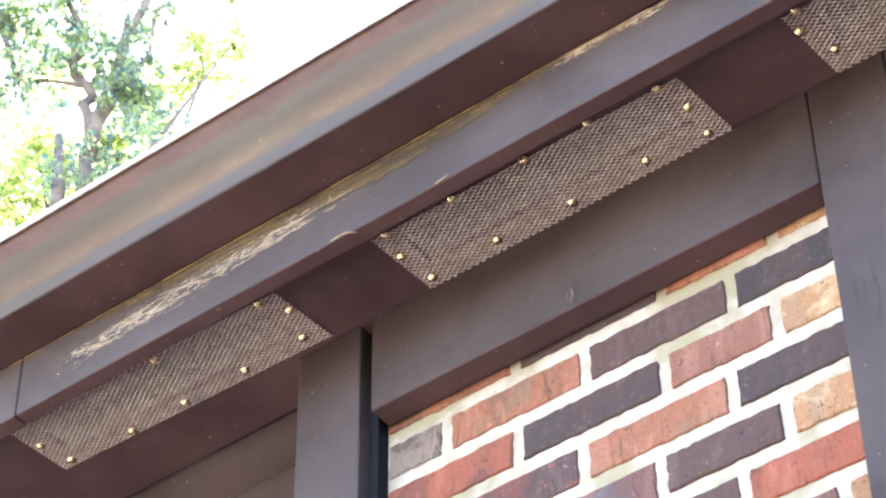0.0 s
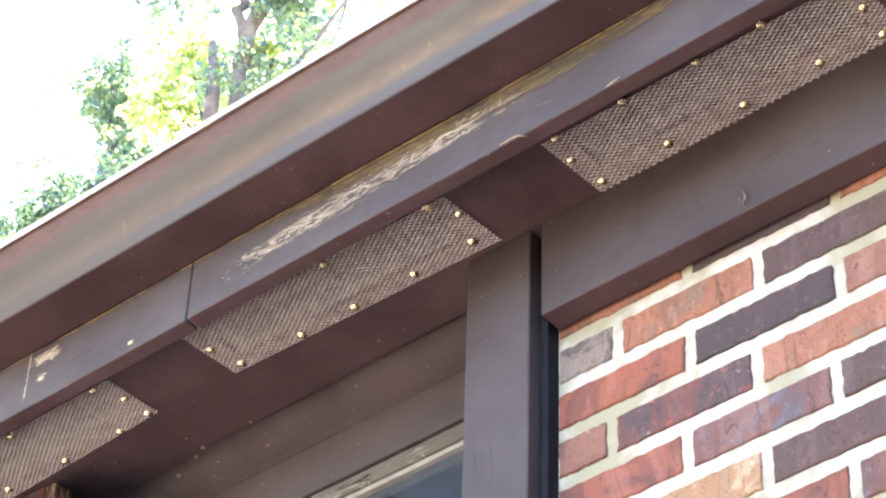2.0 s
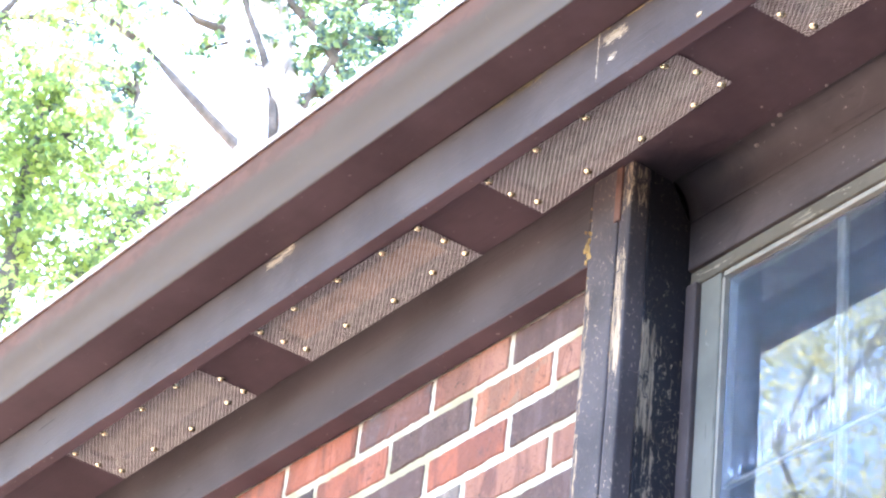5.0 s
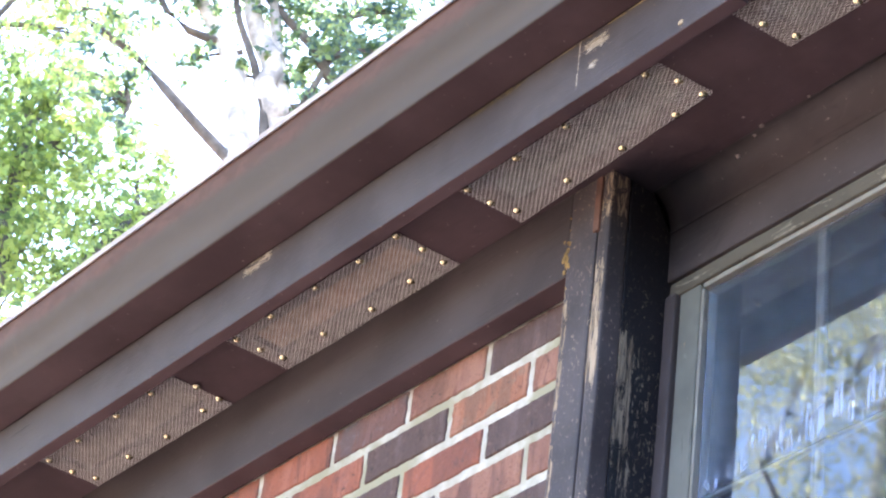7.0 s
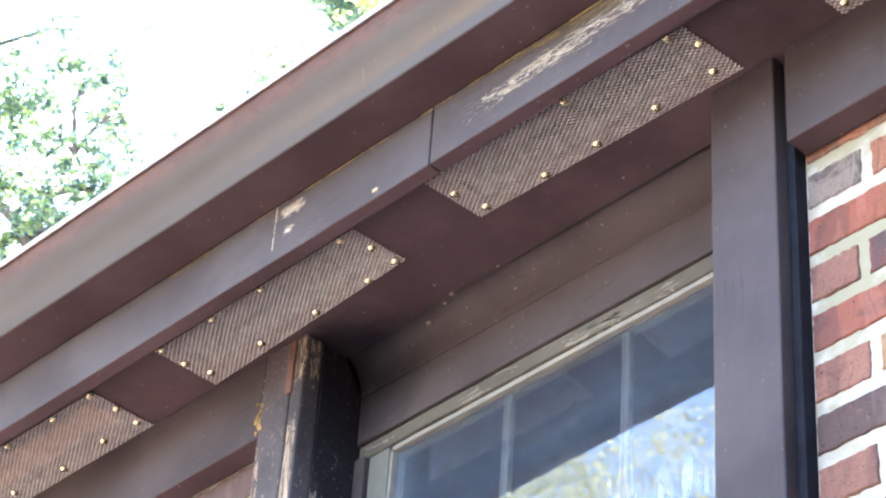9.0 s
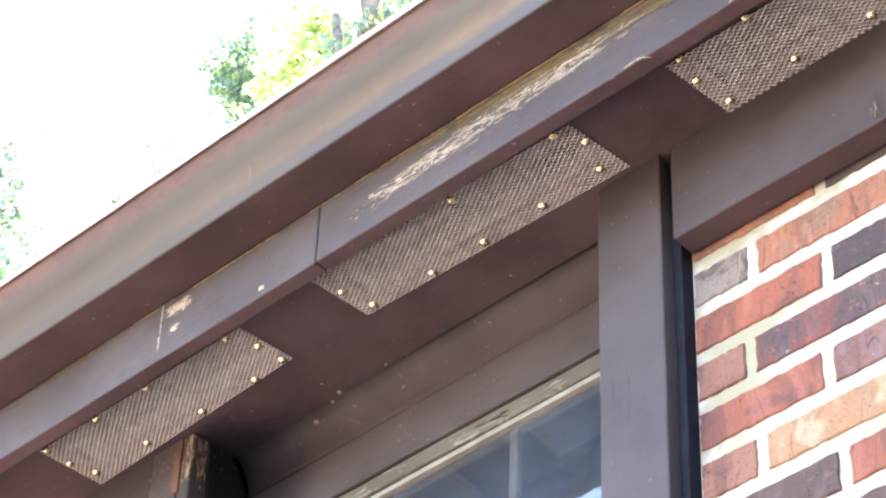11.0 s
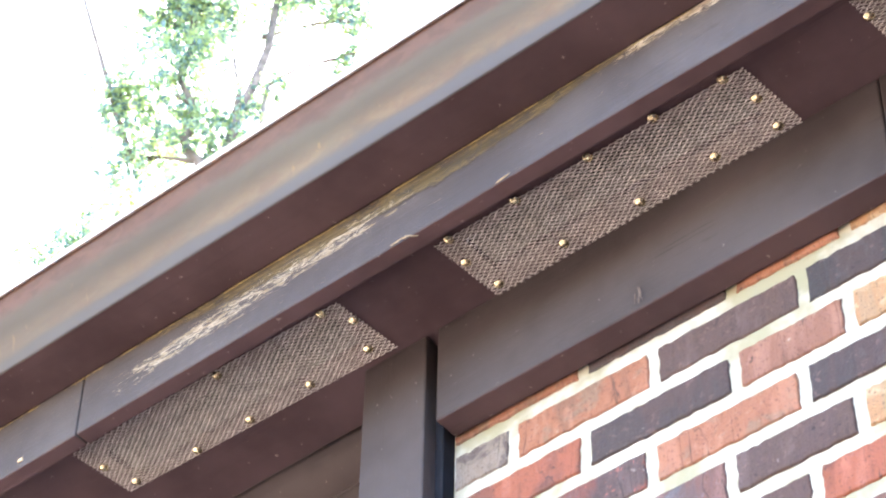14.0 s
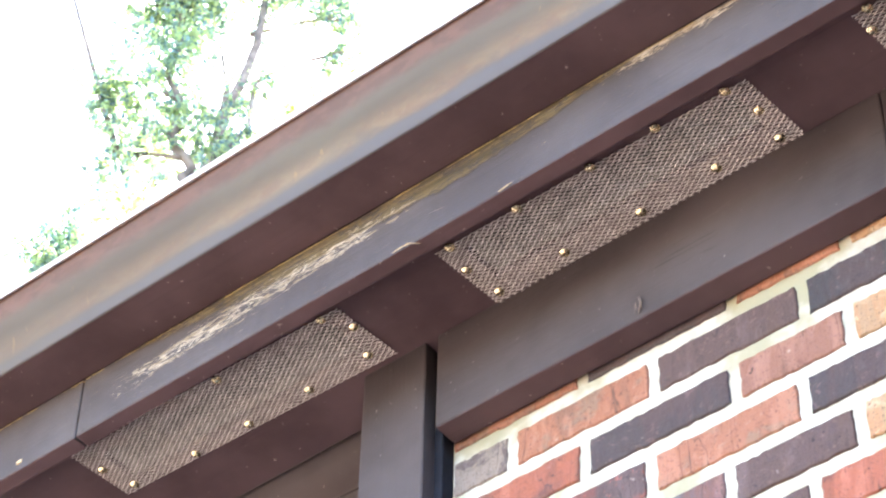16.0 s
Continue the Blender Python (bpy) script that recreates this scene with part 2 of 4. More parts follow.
def gutter_metal():
    """Olive-grey chalky enamel with a wavy rust stain along the crease, bluish below it and red-brown under the lip."""
    n = Nodes("weathered_gutter_enamel", 0.6, 0.0, 0.14)
    x, z = n.axis(0), n.axis(2)
    broad = n.noise(n.scaled(2.6, 9, 9), 1.0, 4, 0.55, 0.4)
    cloud = n.noise(n.scaled(9, 26, 26, (2, 5, 1)), 1.0, 5, 0.6, 0.9)
    fine = n.noise(n.scaled(26, 60, 60), 1.0, 4, 0.6, 0.5)
    east = n.step(x, -1.0, 0.2, 0.12, 1.0)
    col = n.mix(n.step(broad, 0.34, 0.66), (0.094, 0.084, 0.072), (0.113, 0.105, 0.087))
    col = n.mix(east, (0.083, 0.072, 0.063), col)
    level = n.math("ADD", z, n.math("ADD", n.math("MULTIPLY", n.math("SUBTRACT", cloud, 0.5), 0.016), n.math("MULTIPLY", n.math("SUBTRACT", broad, 0.5), 0.012)))
    col = n.mix(n.math("MULTIPLY", n.step(level, 4.487, 4.474, 0, 0.8), east), col, (0.092, 0.092, 0.100))
    rust = n.math("MULTIPLY", n.step(level, 4.476, 4.490), n.step(level, 4.492, 4.514, 1, 0))
    rust = n.math("MULTIPLY", n.math("MULTIPLY", rust, east), n.step(cloud, 0.30, 0.62, 0.35, 1.0))
    col = n.mix(n.math("MULTIPLY", rust, 0.6), col, n.mix(n.step(fine, 0.35, 0.65), (0.180, 0.116, 0.078), (0.205, 0.148, 0.092)))
    drips = n.math("MULTIPLY", n.math("MULTIPLY", n.step(n.noise(n.scaled(30, 4, 14, (1, 3, 2)), 1.0, 4, 0.6, 1.2), 0.63, 0.69), east), n.step(level, 4.475, 4.50))
    col = n.mix(n.math("MULTIPLY", drips, n.step(level, 4.52, 4.51, 0, 0.7)), col, (0.22, 0.155, 0.085))
    col = n.mix(n.step(level, 4.519, 4.537, 0, 0.8), col, n.mix(n.step(fine, 0.4, 0.62), (0.100, 0.060, 0.052), (0.128, 0.074, 0.062)))
    n.bump(n.noise(n.where, 60.0, 3), 0.08, 0.001)
    return n.done(col, n.step(cloud, 0.3, 0.7, 0.50, 0.68))


mat_gutter = gutter_metal()
# the gutter's underside, coloured purple by light thrown up from the reddish ground
mat_gutter_bottom = painted_wood("gutter_underside_bounce", (0.074, 0.049, 0.053), "x", 0.0, 0.42, marks=0.1)


def plain(name, color, rough=0.6, metal=0.0, vary=0.3, scale=30.0, rel=0.2):
    n = Nodes(name, rough, metal)
    v = n.noise(n.where, scale, 5)
    w = n.noise(n.where, scale * 7, 3)
    col = n.mix(n.step(v, 0.3, 0.7), tuple(c * (1 - vary) for c in color), tuple(min(1, c * (1 + vary)) for c in color))
    n.bump(w, rel, 0.001)
    return n.done(col, n.step(v, 0.2, 0.8, max(0.05, rough - 0.1), min(1, rough + 0.1)))


mat_drip = plain("pale_drip_edge_metal", (0.40, 0.33, 0.28), 0.45, 0.0, 0.2)
mat_mesh = plain("expanded_metal", (0.66, 0.63, 0.59), 0.42, 0.15, 0.25, 60.0)
mat_brass = plain("brass", (0.80, 0.70, 0.46), 0.2, 1.0, 0.12, 80.0, 0.05)
# near-black colour that holds the shade behind the vents and fascia boards
mat_void = plain("void_shade", (0.018, 0.015, 0.014), 0.9)
mat_screen_brown = plain("orange_brown_insect_screen", (0.27, 0.145, 0.092), 0.8, 0, 0.35, 14.0)
mat_screen_grey = plain("grey_brown_insect_screen", (0.15, 0.115, 0.095), 0.8, 0, 0.3, 14.0)
mat_caulk = plain("black_caulk", (0.016, 0.017, 0.022), 0.7)
mat_caulk.node_tree.nodes["Principled BSDF"].inputs["Specular IOR Level"].default_value = 0.08
mat_rot = plain("rotten_yellow_wood", (0.30, 0.19, 0.06), 0.9, 0, 0.5, 60.0, 0.8)
mat_raw = plain("raw_red_wood", (0.105, 0.050, 0.034), 0.8, 0, 0.35, 40.0, 0.5)
mat_grey_wood = painted_wood("weathered_frame_wood", (0.100, 0.092, 0.072), "x", 0.22, 0.75, (0.25, 0.23, 0.18), 5.0, 2.0)
mat_jamb = painted_wood("grey_green_jamb_paint", (0.145, 0.148, 0.125), "z", 0.06, 0.6)
mat_bead = plain("pale_glazing_bead", (0.22, 0.21, 0.175), 0.5, 0, 0.15)
mat_muntin = plain("grey_muntin_paint", (0.20, 0.20, 0.19), 0.5, 0, 0.2)
mat_room = plain("dim_room_paint", (0.10, 0.10, 0.11), 0.9)
mat_shingle = plain("brown_shingles", (0.075, 0.06, 0.05), 0.95, 0, 0.35, 20.0, 0.6)
mat_sliver = plain("pale_torn_wood", (0.50, 0.38, 0.22), 0.8)
mat_dab = plain("dried_mud", (0.22, 0.18, 0.16), 0.95)
mat_web = plain("grey_cobweb", (0.17, 0.13, 0.105), 0.9)
mat_bark = plain("grey_bark", (0.105, 0.092, 0.08), 0.95, 0, 0.45, 9.0, 0.9)
mat_bark_pale = plain("pale_bark", (0.42, 0.39, 0.36), 0.95, 0, 0.45, 7.0, 0.9)


def mortar_mix():
    n = Nodes("pale_mortar", 0.95)
    a, b = n.noise(n.where, 22.0, 5), n.noise(n.where, 170.0, 4)
    col = n.mix(n.step(a, 0.3, 0.7), (0.36, 0.335, 0.26), (0.53, 0.51, 0.44))
    col = n.mix(n.step(b, 0.62, 0.72, 0, 0.5), n.mix(n.step(n.noise(n.where, 5.0, 5), 0.46, 0.60), col, (0.29, 0.275, 0.18)), (0.27, 0.24, 0.19))
    n.bump(n.math("ADD", a, n.math("MULTIPLY", b, 0.5)), 0.6, 0.003)
    return n.done(col)


mat_mortar = mortar_mix()


def brick_clay(name, base, second, amount):
    """Fired clay with smears of a second colour, drag marks and pits."""
    n = Nodes(name, 0.85)
    own = n.random()
    place = n.shifted(n.where, own, 7.3)
    cloud = n.noise(place, 13.0, 4, 0.6, 0.6)
    m = n.t.nodes.new("ShaderNodeMapping")
    n.put(m.inputs["Vector"], place)
    m.inputs["Scale"].default_value = (42, 20, 5)
    drag = n.noise(m.outputs["Vector"], 1.0, 5, 0.6, 0.5)
    grit = n.noise(n.where, 260.0, 4)
    m3 = n.t.nodes.new("ShaderNodeMapping")
    n.put(m3.inputs["Vector"], place)
    m3.inputs["Scale"].default_value = (15, 0, 2.5)
    bands = n.noise(m3.outputs["Vector"], 1.0, 3, 0.55, 0.2)
    m2 = n.t.nodes.new("ShaderNodeMapping")
    n.put(m2.inputs["Vector"], place)
    m2.inputs["Scale"].default_value = (26, 20, 9)
    smear = n.noise(m2.outputs["Vector"], 1.0, 6, 0.62, 0.5)
    col = n.mix(n.step(cloud, 0.60 - amount, 0.70 - amount), base, second)
    col = n.mix(n.step(bands, 0.52, 0.58, 0, 0.5), col, tuple(c * 0.55 + 0.012 for c in second))
    col = n.mix(n.step(bands, 0.45, 0.39, 0, 0.5), col, tuple(min(1, c * 1.25 + 0.03) for c in base))
    col = n.mix(n.step(smear, 0.58, 0.70, 0, 0.4), col, tuple(c * 0.48 for c in base))
    col = n.mix(n.step(smear, 0.44, 0.30, 0, 0.5), col, tuple(min(1, c * 1.45 + 0.03) for c in base))
    col = n.mix(n.step(drag, 0.60, 0.72, 0, 0.4), col, tuple(c * 0.42 for c in second))
    col = n.mix(n.step(grit, 0.56, 0.68, 0, 0.75), col, (0.05, 0.03, 0.026))
    mottle = n.noise(place, 75.0, 5, 0.7, 0.4)
    col = n.mix(n.step(mottle, 0.42, 0.32, 0, 0.4), col, tuple(min(1, c * 1.5 + 0.04) for c in second))
    col = n.mix(n.step(mottle, 0.56, 0.66, 0, 0.4), col, tuple(c * 0.5 for c in base))
    pits = n.noise(place, 120.0, 2, 0.5)
    col = n.mix(n.step(pits, 0.70, 0.73, 0, 0.8), col, (0.02, 0.015, 0.015))
    crack = n.noise(m.outputs["Vector"], 0.45, 2, 0.4, 1.6)
    crack = n.math("ABSOLUTE", n.math("SUBTRACT", crack, 0.56))
    col = n.mix(n.step(crack, 0.006, 0.0, 0, 0.65), col, (0.03, 0.02, 0.02))
    col = n.mix(n.step(own, 0.0, 1.0, 0, 0.25), col, (0.10, 0.05, 0.04))
    col = n.mix(n.step(n.noise(place, 42.0, 4, 0.65), 0.68, 0.75, 0, 0.45), col, (0.42, 0.36, 0.30))
    n.bump(n.math("ADD", n.math("MULTIPLY", drag, 1.2), n.math("ADD", grit, mottle)), 0.7, 0.002)
    return n.done(col)


CLAY = {
    "r": brick_clay("red_clay", (0.27, 0.086, 0.047), (0.155, 0.058, 0.042), 0.03),
    "o": brick_clay("orange_clay", (0.27, 0.112, 0.062), (0.21, 0.125, 0.080), 0.06),
    "p": brick_clay("rosy_clay", (0.240, 0.112, 0.072), (0.165, 0.068, 0.048), 0.05),
    "d": brick_clay("dark_maroon_clay", (0.078, 0.048, 0.042), (0.13, 0.070, 0.048), -0.01),
    "k": brick_clay("black_clay", (0.036, 0.034, 0.036), (0.10, 0.050, 0.045), -0.04),
    "x": brick_clay("flashed_clay", (0.075, 0.048, 0.045), (0.34, 0.075, 0.042), 0.05),
    "g": brick_clay("grey_streaked_clay", (0.225, 0.185, 0.15), (0.09, 0.072, 0.064), 0.06),
    "t": brick_clay("tan_clay", (0.33, 0.185, 0.092), (0.45, 0.33, 0.20), 0.05),
    "b": brick_clay("blue_smeared_clay", (0.14, 0.068, 0.055), (0.115, 0.12, 0.135), 0.06),
}


def window_glass():
    """Clear glass with dried, wind-blown streaks of dirt and a film that carries the sky's blue in its colour."""
    n = Nodes("streaked_window_glass", 0.011)
    n.b.inputs["Transmission Weight"].default_value = 1.0
    n.b.inputs["IOR"].default_value = 1.8
    out = n.t.nodes["Material Output"]
    dirt = n.t.nodes.new("ShaderNodeBsdfDiffuse")
    x, z = n.axis(0), n.axis(2)
    drips = n.noise(n.scaled(95, 10, 7), 1.0, 5, 0.7, 0.3)
    cloud = n.noise(n.scaled(6, 5, 5, (1, 0, 2)), 1.0, 4)
    splash = n.math("ADD", z, n.math("MULTIPLY", n.noise(n.scaled(22, 0, 0), 1.0, 3), 0.10))
    band = n.math("MULTIPLY", n.step(splash, 3.915, 3.925), n.step(splash, 3.94, 4.03, 1, 0))
    wet = n.math("MULTIPLY", n.step(drips, 0.40, 0.62), n.math("MULTIPLY", band, n.step(cloud, 0.36, 0.56)))
    high = n.math("ADD", z, n.math("MULTIPLY", n.noise(n.scaled(9, 0, 0, (4, 0, 0)), 1.0, 3), 0.12))
    upper = n.math("MULTIPLY", n.step(high, 4.125, 4.135), n.step(high, 4.15, 4.20, 1, 0))
    wet = n.math("ADD", wet, n.math("MULTIPLY", n.math("MULTIPLY", n.step(n.noise(n.scaled(170, 10, 11, (2, 0, 0)), 1.0, 4, 0.65, 0.2), 0.50, 0.66), upper), 0.32))
    runs = n.math("MULTIPLY", n.step(drips, 0.56, 0.72), n.step(cloud, 0.46, 0.62))
    film = n.noise(n.scaled(30, 10, 1.2, (3, 0, 0)), 1.0, 4, 0.6, 0.4)
    sky_haze = n.math("ADD", n.math("MULTIPLY", n.step(n.math("ADD", x, n.math("MULTIPLY", n.math("SUBTRACT", cloud, 0.5), 0.12)), -0.76, -0.82, 0, 1), 0.10), n.math("MULTIPLY", n.step(film, 0.46, 0.68), 0.035))
    m = n.math("ADD", n.math("ADD", n.math("MULTIPLY", wet, 0.42), n.math("MULTIPLY", runs, 0.05)),
               n.math("ADD", sky_haze, n.step(cloud, 0.3, 0.7, 0.02, 0.06)))
    # the dirt leans blue: sky light is mixed into its colour
    n.put(dirt.inputs["Color"], n.mix(n.step(wet, 0.05, 0.4), (0.40, 0.53, 0.68), (0.48, 0.60, 0.82)))
    mixer = n.t.nodes.new("ShaderNodeMixShader")
    n.put(mixer.inputs[0], m)
    n.t.links.new(n.b.outputs[0], mixer.inputs[1])
    n.t.links.new(dirt.outputs[0], mixer.inputs[2])
    n.t.links.new(mixer.outputs[0], out.inputs["Surface"])
    return n.mat


mat_glass = window_glass()


def leaf_green(name, low, high):
    n = Nodes(name, 0.5)
    out = n.t.nodes["Material Output"]
    r = n.island()
    col = n.mix(r, low, high)
    thin = n.t.nodes.new("ShaderNodeBsdfTranslucent")
    n.put(thin.inputs["Color"], n.mix(r, tuple(c * 2.2 for c in low), tuple(c * 3.0 for c in high)))
    mixer = n.t.nodes.new("ShaderNodeMixShader")
    mixer.inputs[0].default_value = 0.6
    n.done(col)
    n.t.links.new(n.b.outputs[0], mixer.inputs[1])
    n.t.links.new(thin.outputs[0], mixer.inputs[2])
    n.t.links.new(mixer.outputs[0], out.inputs["Surface"])
    return n.mat


mat_leaf = leaf_green("tree_leaf", (0.045, 0.082, 0.088), (0.135, 0.180, 0.066))
mat_leaf_yellow = leaf_green("light_tree_leaf", (0.075, 0.120, 0.045), (0.24, 0.28, 0.08))

mat_leaf_yard = leaf_green("yard_tree_leaf", (0.09, 0.11, 0.055), (0.23, 0.225, 0.10))


def lawn():
    n = Nodes("reddish_soil", 0.95)
    a, b = n.noise(n.where, 0.6, 6), n.noise(n.where, 30.0, 5)
    col = n.mix(n.step(a, 0.35, 0.65), (0.25, 0.19, 0.14), (0.39, 0.30, 0.24))
    col = n.mix(n.step(b, 0.4, 0.65), col, (0.17, 0.115, 0.075))
    n.bump(b, 0.8, 0.03)
    return n.done(col)


mat_lawn = lawn()


# ---- helpers for shapes ----
def link(name, bm, material, parent=None, label="", smooth=False, under=None):
    me = bpy.data.meshes.new(name)
    bmesh.ops.recalc_face_normals(bm, faces=bm.faces)
    bm.to_mesh(me)
    bm.free()
    me.materials.append(material)
    if smooth:
        for p in me.polygons:
            p.use_smooth = True
    # downward faces take a redder paint: warm bounce from the ground put into colour
    if under:
        me.materials.append(under)
        for p in me.polygons:
            if p.normal.z < -0.8:
                p.material_index = 1
    ob = new(name, me)
    if parent:
        ob.parent = parent
    if label:
        tagged(ob, label)
    return ob


def part(name, bm, material, parent, label="", smooth=False):
    return link(name, bm, material, parent, label, smooth)


def thing(name, label, category, group="", kind="", at=(0, 0, 0)):
    ob = new(name)
    ob.location = at
    ob.empty_display_size = 0.05
    return tagged(ob, label, category, group, kind)


def box(x0, x1, y0, y1, z0, z1, bevel=0.0, bm=None, waves=0.0, rng=None):
    """A box from corner to corner with softened edges; waves: how far its long edges wander."""
    bm = bm or bmesh.new()
    v = [bm.verts.new((x, y, z)) for x in (x0, x1) for y in (y0, y1) for z in (z0, z1)]
    fs = [(0, 1, 3, 2), (4, 6, 7, 5), (0, 4, 5, 1), (2, 3, 7, 6), (0, 2, 6, 4), (1, 5, 7, 3)]
    made = [bm.faces.new([v[i] for i in f]) for f in fs]
    edges = list({e for f in made for e in f.edges})
    if waves:
        size = (abs(x1 - x0), abs(y1 - y0), abs(z1 - z0))
        k = size.index(max(size))
        long_edges = [e for e in edges if abs(e.verts[0].co[k] - e.verts[1].co[k]) > 1e-5]
        bmesh.ops.subdivide_edges(bm, edges=long_edges, cuts=min(40, max(4, int(max(size) / 0.05))), use_grid_fill=True)
        for w in bm.verts:
            t = w.co[k] * 6.0
            for j in range(3):
                if j != k:
                    w.co[j] += waves * noise.noise(Vector((t, j * 5.0 + 1.3, w.co[j] * 30)))
        edges = [e for e in bm.edges if len(e.link_faces) == 2 and e.calc_face_angle(0) > 0.9]
    if bevel:
        bmesh.ops.bevel(bm, geom=edges, offset=bevel, segments=2, affect="EDGES", profile=0.6)
    return bm


def tube(points, radii, sides=8, bm=None):
    """A tapering limb along points."""
    bm = bm or bmesh.new()
    rings = []
    for i, p in enumerate(points):
        p = Vector(p)
        d = (Vector(points[min(i + 1, len(points) - 1)]) - Vector(points[max(i - 1, 0)])).normalized()
        side = d.orthogonal().normalized()
        other = d.cross(side)
        rings.append([bm.verts.new(p + radii[i] * (side * math.cos(a) + other * math.sin(a)))
                      for a in (2 * math.pi * k / sides for k in range(sides))])
    for a, b in zip(rings, rings[1:]):
        for k in range(sides):
            bm.faces.new((a[k], a[(k + 1) % sides], b[(k + 1) % sides], b[k]))
    bm.faces.new(rings[0][::-1])
    bm.faces.new(rings[-1])
    return bm


# ---- plan ----
SOFFIT = 4.400                 # underside of the soffit
FACE = -0.042                  # front of posts and frieze boards; the brick face is y = 0
FRIEZE = 4.232                 # lower edge of the frieze boards
EAVE = -0.225                  # front of the fascia boards
BOARD = (4.352, 4.462)         # lower and upper edge of the fascia boards
WINDOW_Y = 0.088
GROUND = 0.25
WEST, EAST = -4.2, 1.95        # ends of the house

# ---- ground ----
bm = bmesh.new()
R = [0, 6, 15, 40, 120, 500, 2500]
rings = []
for r in R[1:]:
    rings.append([bm.verts.new((r * math.cos(a), r * math.sin(a), GROUND + 0.05 * noise.noise(Vector((r * math.cos(a) * 0.2, r * math.sin(a) * 0.2, 0)))))
                  for a in (2 * math.pi * k / 48 for k in range(48))])
mid = bm.verts.new((0, 0, GROUND))
for k in range(48):
    bm.faces.new((mid, rings[0][k], rings[0][(k + 1) % 48]))
    for a, b in zip(rings, rings[1:]):
        bm.faces.new((a[k], b[k], b[(k + 1) % 48], a[(k + 1) % 48]))
tagged(link("ground", bm, mat_lawn, smooth=True), "reddish-brown bare soil and straw round the house", "ground", kind="structure")

# ---- soffit, with an opening behind every vent ----
VENTS = {  # x of the west and east end
    "a": (0.755, 1.225), "b": (0.126, 0.602), "c": (-0.514, -0.037), "d": (-1.105, -0.664), "e": (-1.718, -1.262), "f": (-2.305, -1.882),
}
VY = {  # y of the outer and inner edge at the west and at the east end
    "a": (-0.160, -0.040, -0.160, -0.040), "b": (-0.161, -0.036, -0.157, -0.036), "c": (-0.173, -0.062, -0.163, -0.050),
    "d": (-0.165, -0.047, -0.165, -0.066), "e": (-0.166, -0.043, -0.162, -0.034), "f": (-0.167, -0.044, -0.166, -0.042),
}
spans = sorted(VENTS.values())
hy0, hy1 = -0.143, -0.078
cuts_x = sorted([WEST, EAST, *(a + 0.03 for a, b in spans), *(b - 0.03 for a, b in spans)])
cuts_y = [EAVE + 0.03, hy0, hy1, WINDOW_Y + 0.05]
holes = [(a + 0.03, b - 0.03) for a, b in spans]
bm = bmesh.new()
grid = {(i, j): bm.verts.new((x, y, SOFFIT)) for i, x in enumerate(cuts_x) for j, y in enumerate(cuts_y)}
sheet = []
for i in range(len(cuts_x) - 1):
    for j in range(3):
        if j == 1 and any(abs(cuts_x[i] - a) < 1e-6 for a, b in holes):
            continue
        sheet.append(bm.faces.new((grid[i, j], grid[i, j + 1], grid[i + 1, j + 1], grid[i + 1, j])))
up = bmesh.ops.extrude_face_region(bm, geom=sheet)
bmesh.ops.translate(bm, verts=[v for v in up["geom"] if isinstance(v, bmesh.types.BMVert)], vec=(0, 0, 0.012))
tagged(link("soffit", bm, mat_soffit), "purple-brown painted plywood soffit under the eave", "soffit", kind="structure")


# ---- vents ----
def mesh_sheet(length, edges):
    """Expanded metal, cut a little out of square: rows of zigzag strands that meet in turn."""
    w0, w1, e0, e1 = edges
    width = (w1 - w0 + e1 - e0) / 2
    pitch, row = 0.0115, 0.0035
    nx, ny = int(round(length / pitch)), int(round(width / row))
    pitch, row = length / nx, width / ny
    verts, faces = [], []
    half, deep = 0.00078, 0.0010
    for j in range(ny):
        for i in range(2 * nx):
            up = (i + j) % 2
            x0, x1 = i * pitch / 2, (i + 1) * pitch / 2
            y0, y1 = (j + up) * row, (j + 1 - up) * row
            d = Vector((x1 - x0, y1 - y0))
            s = Vector((-d.y, d.x)).normalized() * half
            tilt = deep * 1.0
            b = len(verts)
            z0, z1 = (tilt if up else -tilt), (-tilt if up else tilt)
            for x, y, zz in ((x0, y0, z0), (x1, y1, z1)):
                verts += [(x + s.x, y + s.y, zz + deep * 0.6), (x - s.x, y - s.y, zz - deep * 0.2), (x, y, zz - deep)]
            faces += [(b, b + 1, b + 4, b + 3), (b + 1, b + 2, b + 5, b + 4), (b + 2, b, b + 3, b + 5)]
    for k, (x, y, zz) in enumerate(verts):
        f, g = x / length, y / width
        lo, hi = w0 + (e0 - w0) * f, w1 + (e1 - w1) * f
        sag = 0.0012 * noise.noise(Vector((x * 14, y * 20, w0 * 90)))
        verts[k] = (x + 0.010 * (g - 0.5), lo + (hi - lo) * g - w0, zz - abs(sag))
    me = bpy.data.meshes.new("mesh_panel")
    me.from_pydata(verts, [], faces)
    me.materials.append(mat_mesh)
    return me


def screw_mesh():
    bm = bmesh.new()
    prof = [(0.0086, 0.0), (0.0086, -0.0012), (0.0066, -0.0016), (0.0060, -0.0034), (0.0038, -0.0048), (0.0012, -0.0052)]
    rings = [[bm.verts.new((r * math.cos(a), r * math.sin(a), z)) for a in (2 * math.pi * k / 12 for k in range(12))] for r, z in prof]
    for a, b in zip(rings, rings[1:]):
        for k in range(12):
            bm.faces.new((a[k], a[(k + 1) % 12], b[(k + 1) % 12], b[k]))
    bm.faces.new(rings[-1])
    bmesh.ops.recalc_face_normals(bm, faces=bm.faces)
    me = bpy.data.meshes.new("screw")
    bm.to_mesh(me)
    bm.free()
    me.materials.append(mat_brass)
    for p in me.polygons:
        p.use_smooth = True
    return me


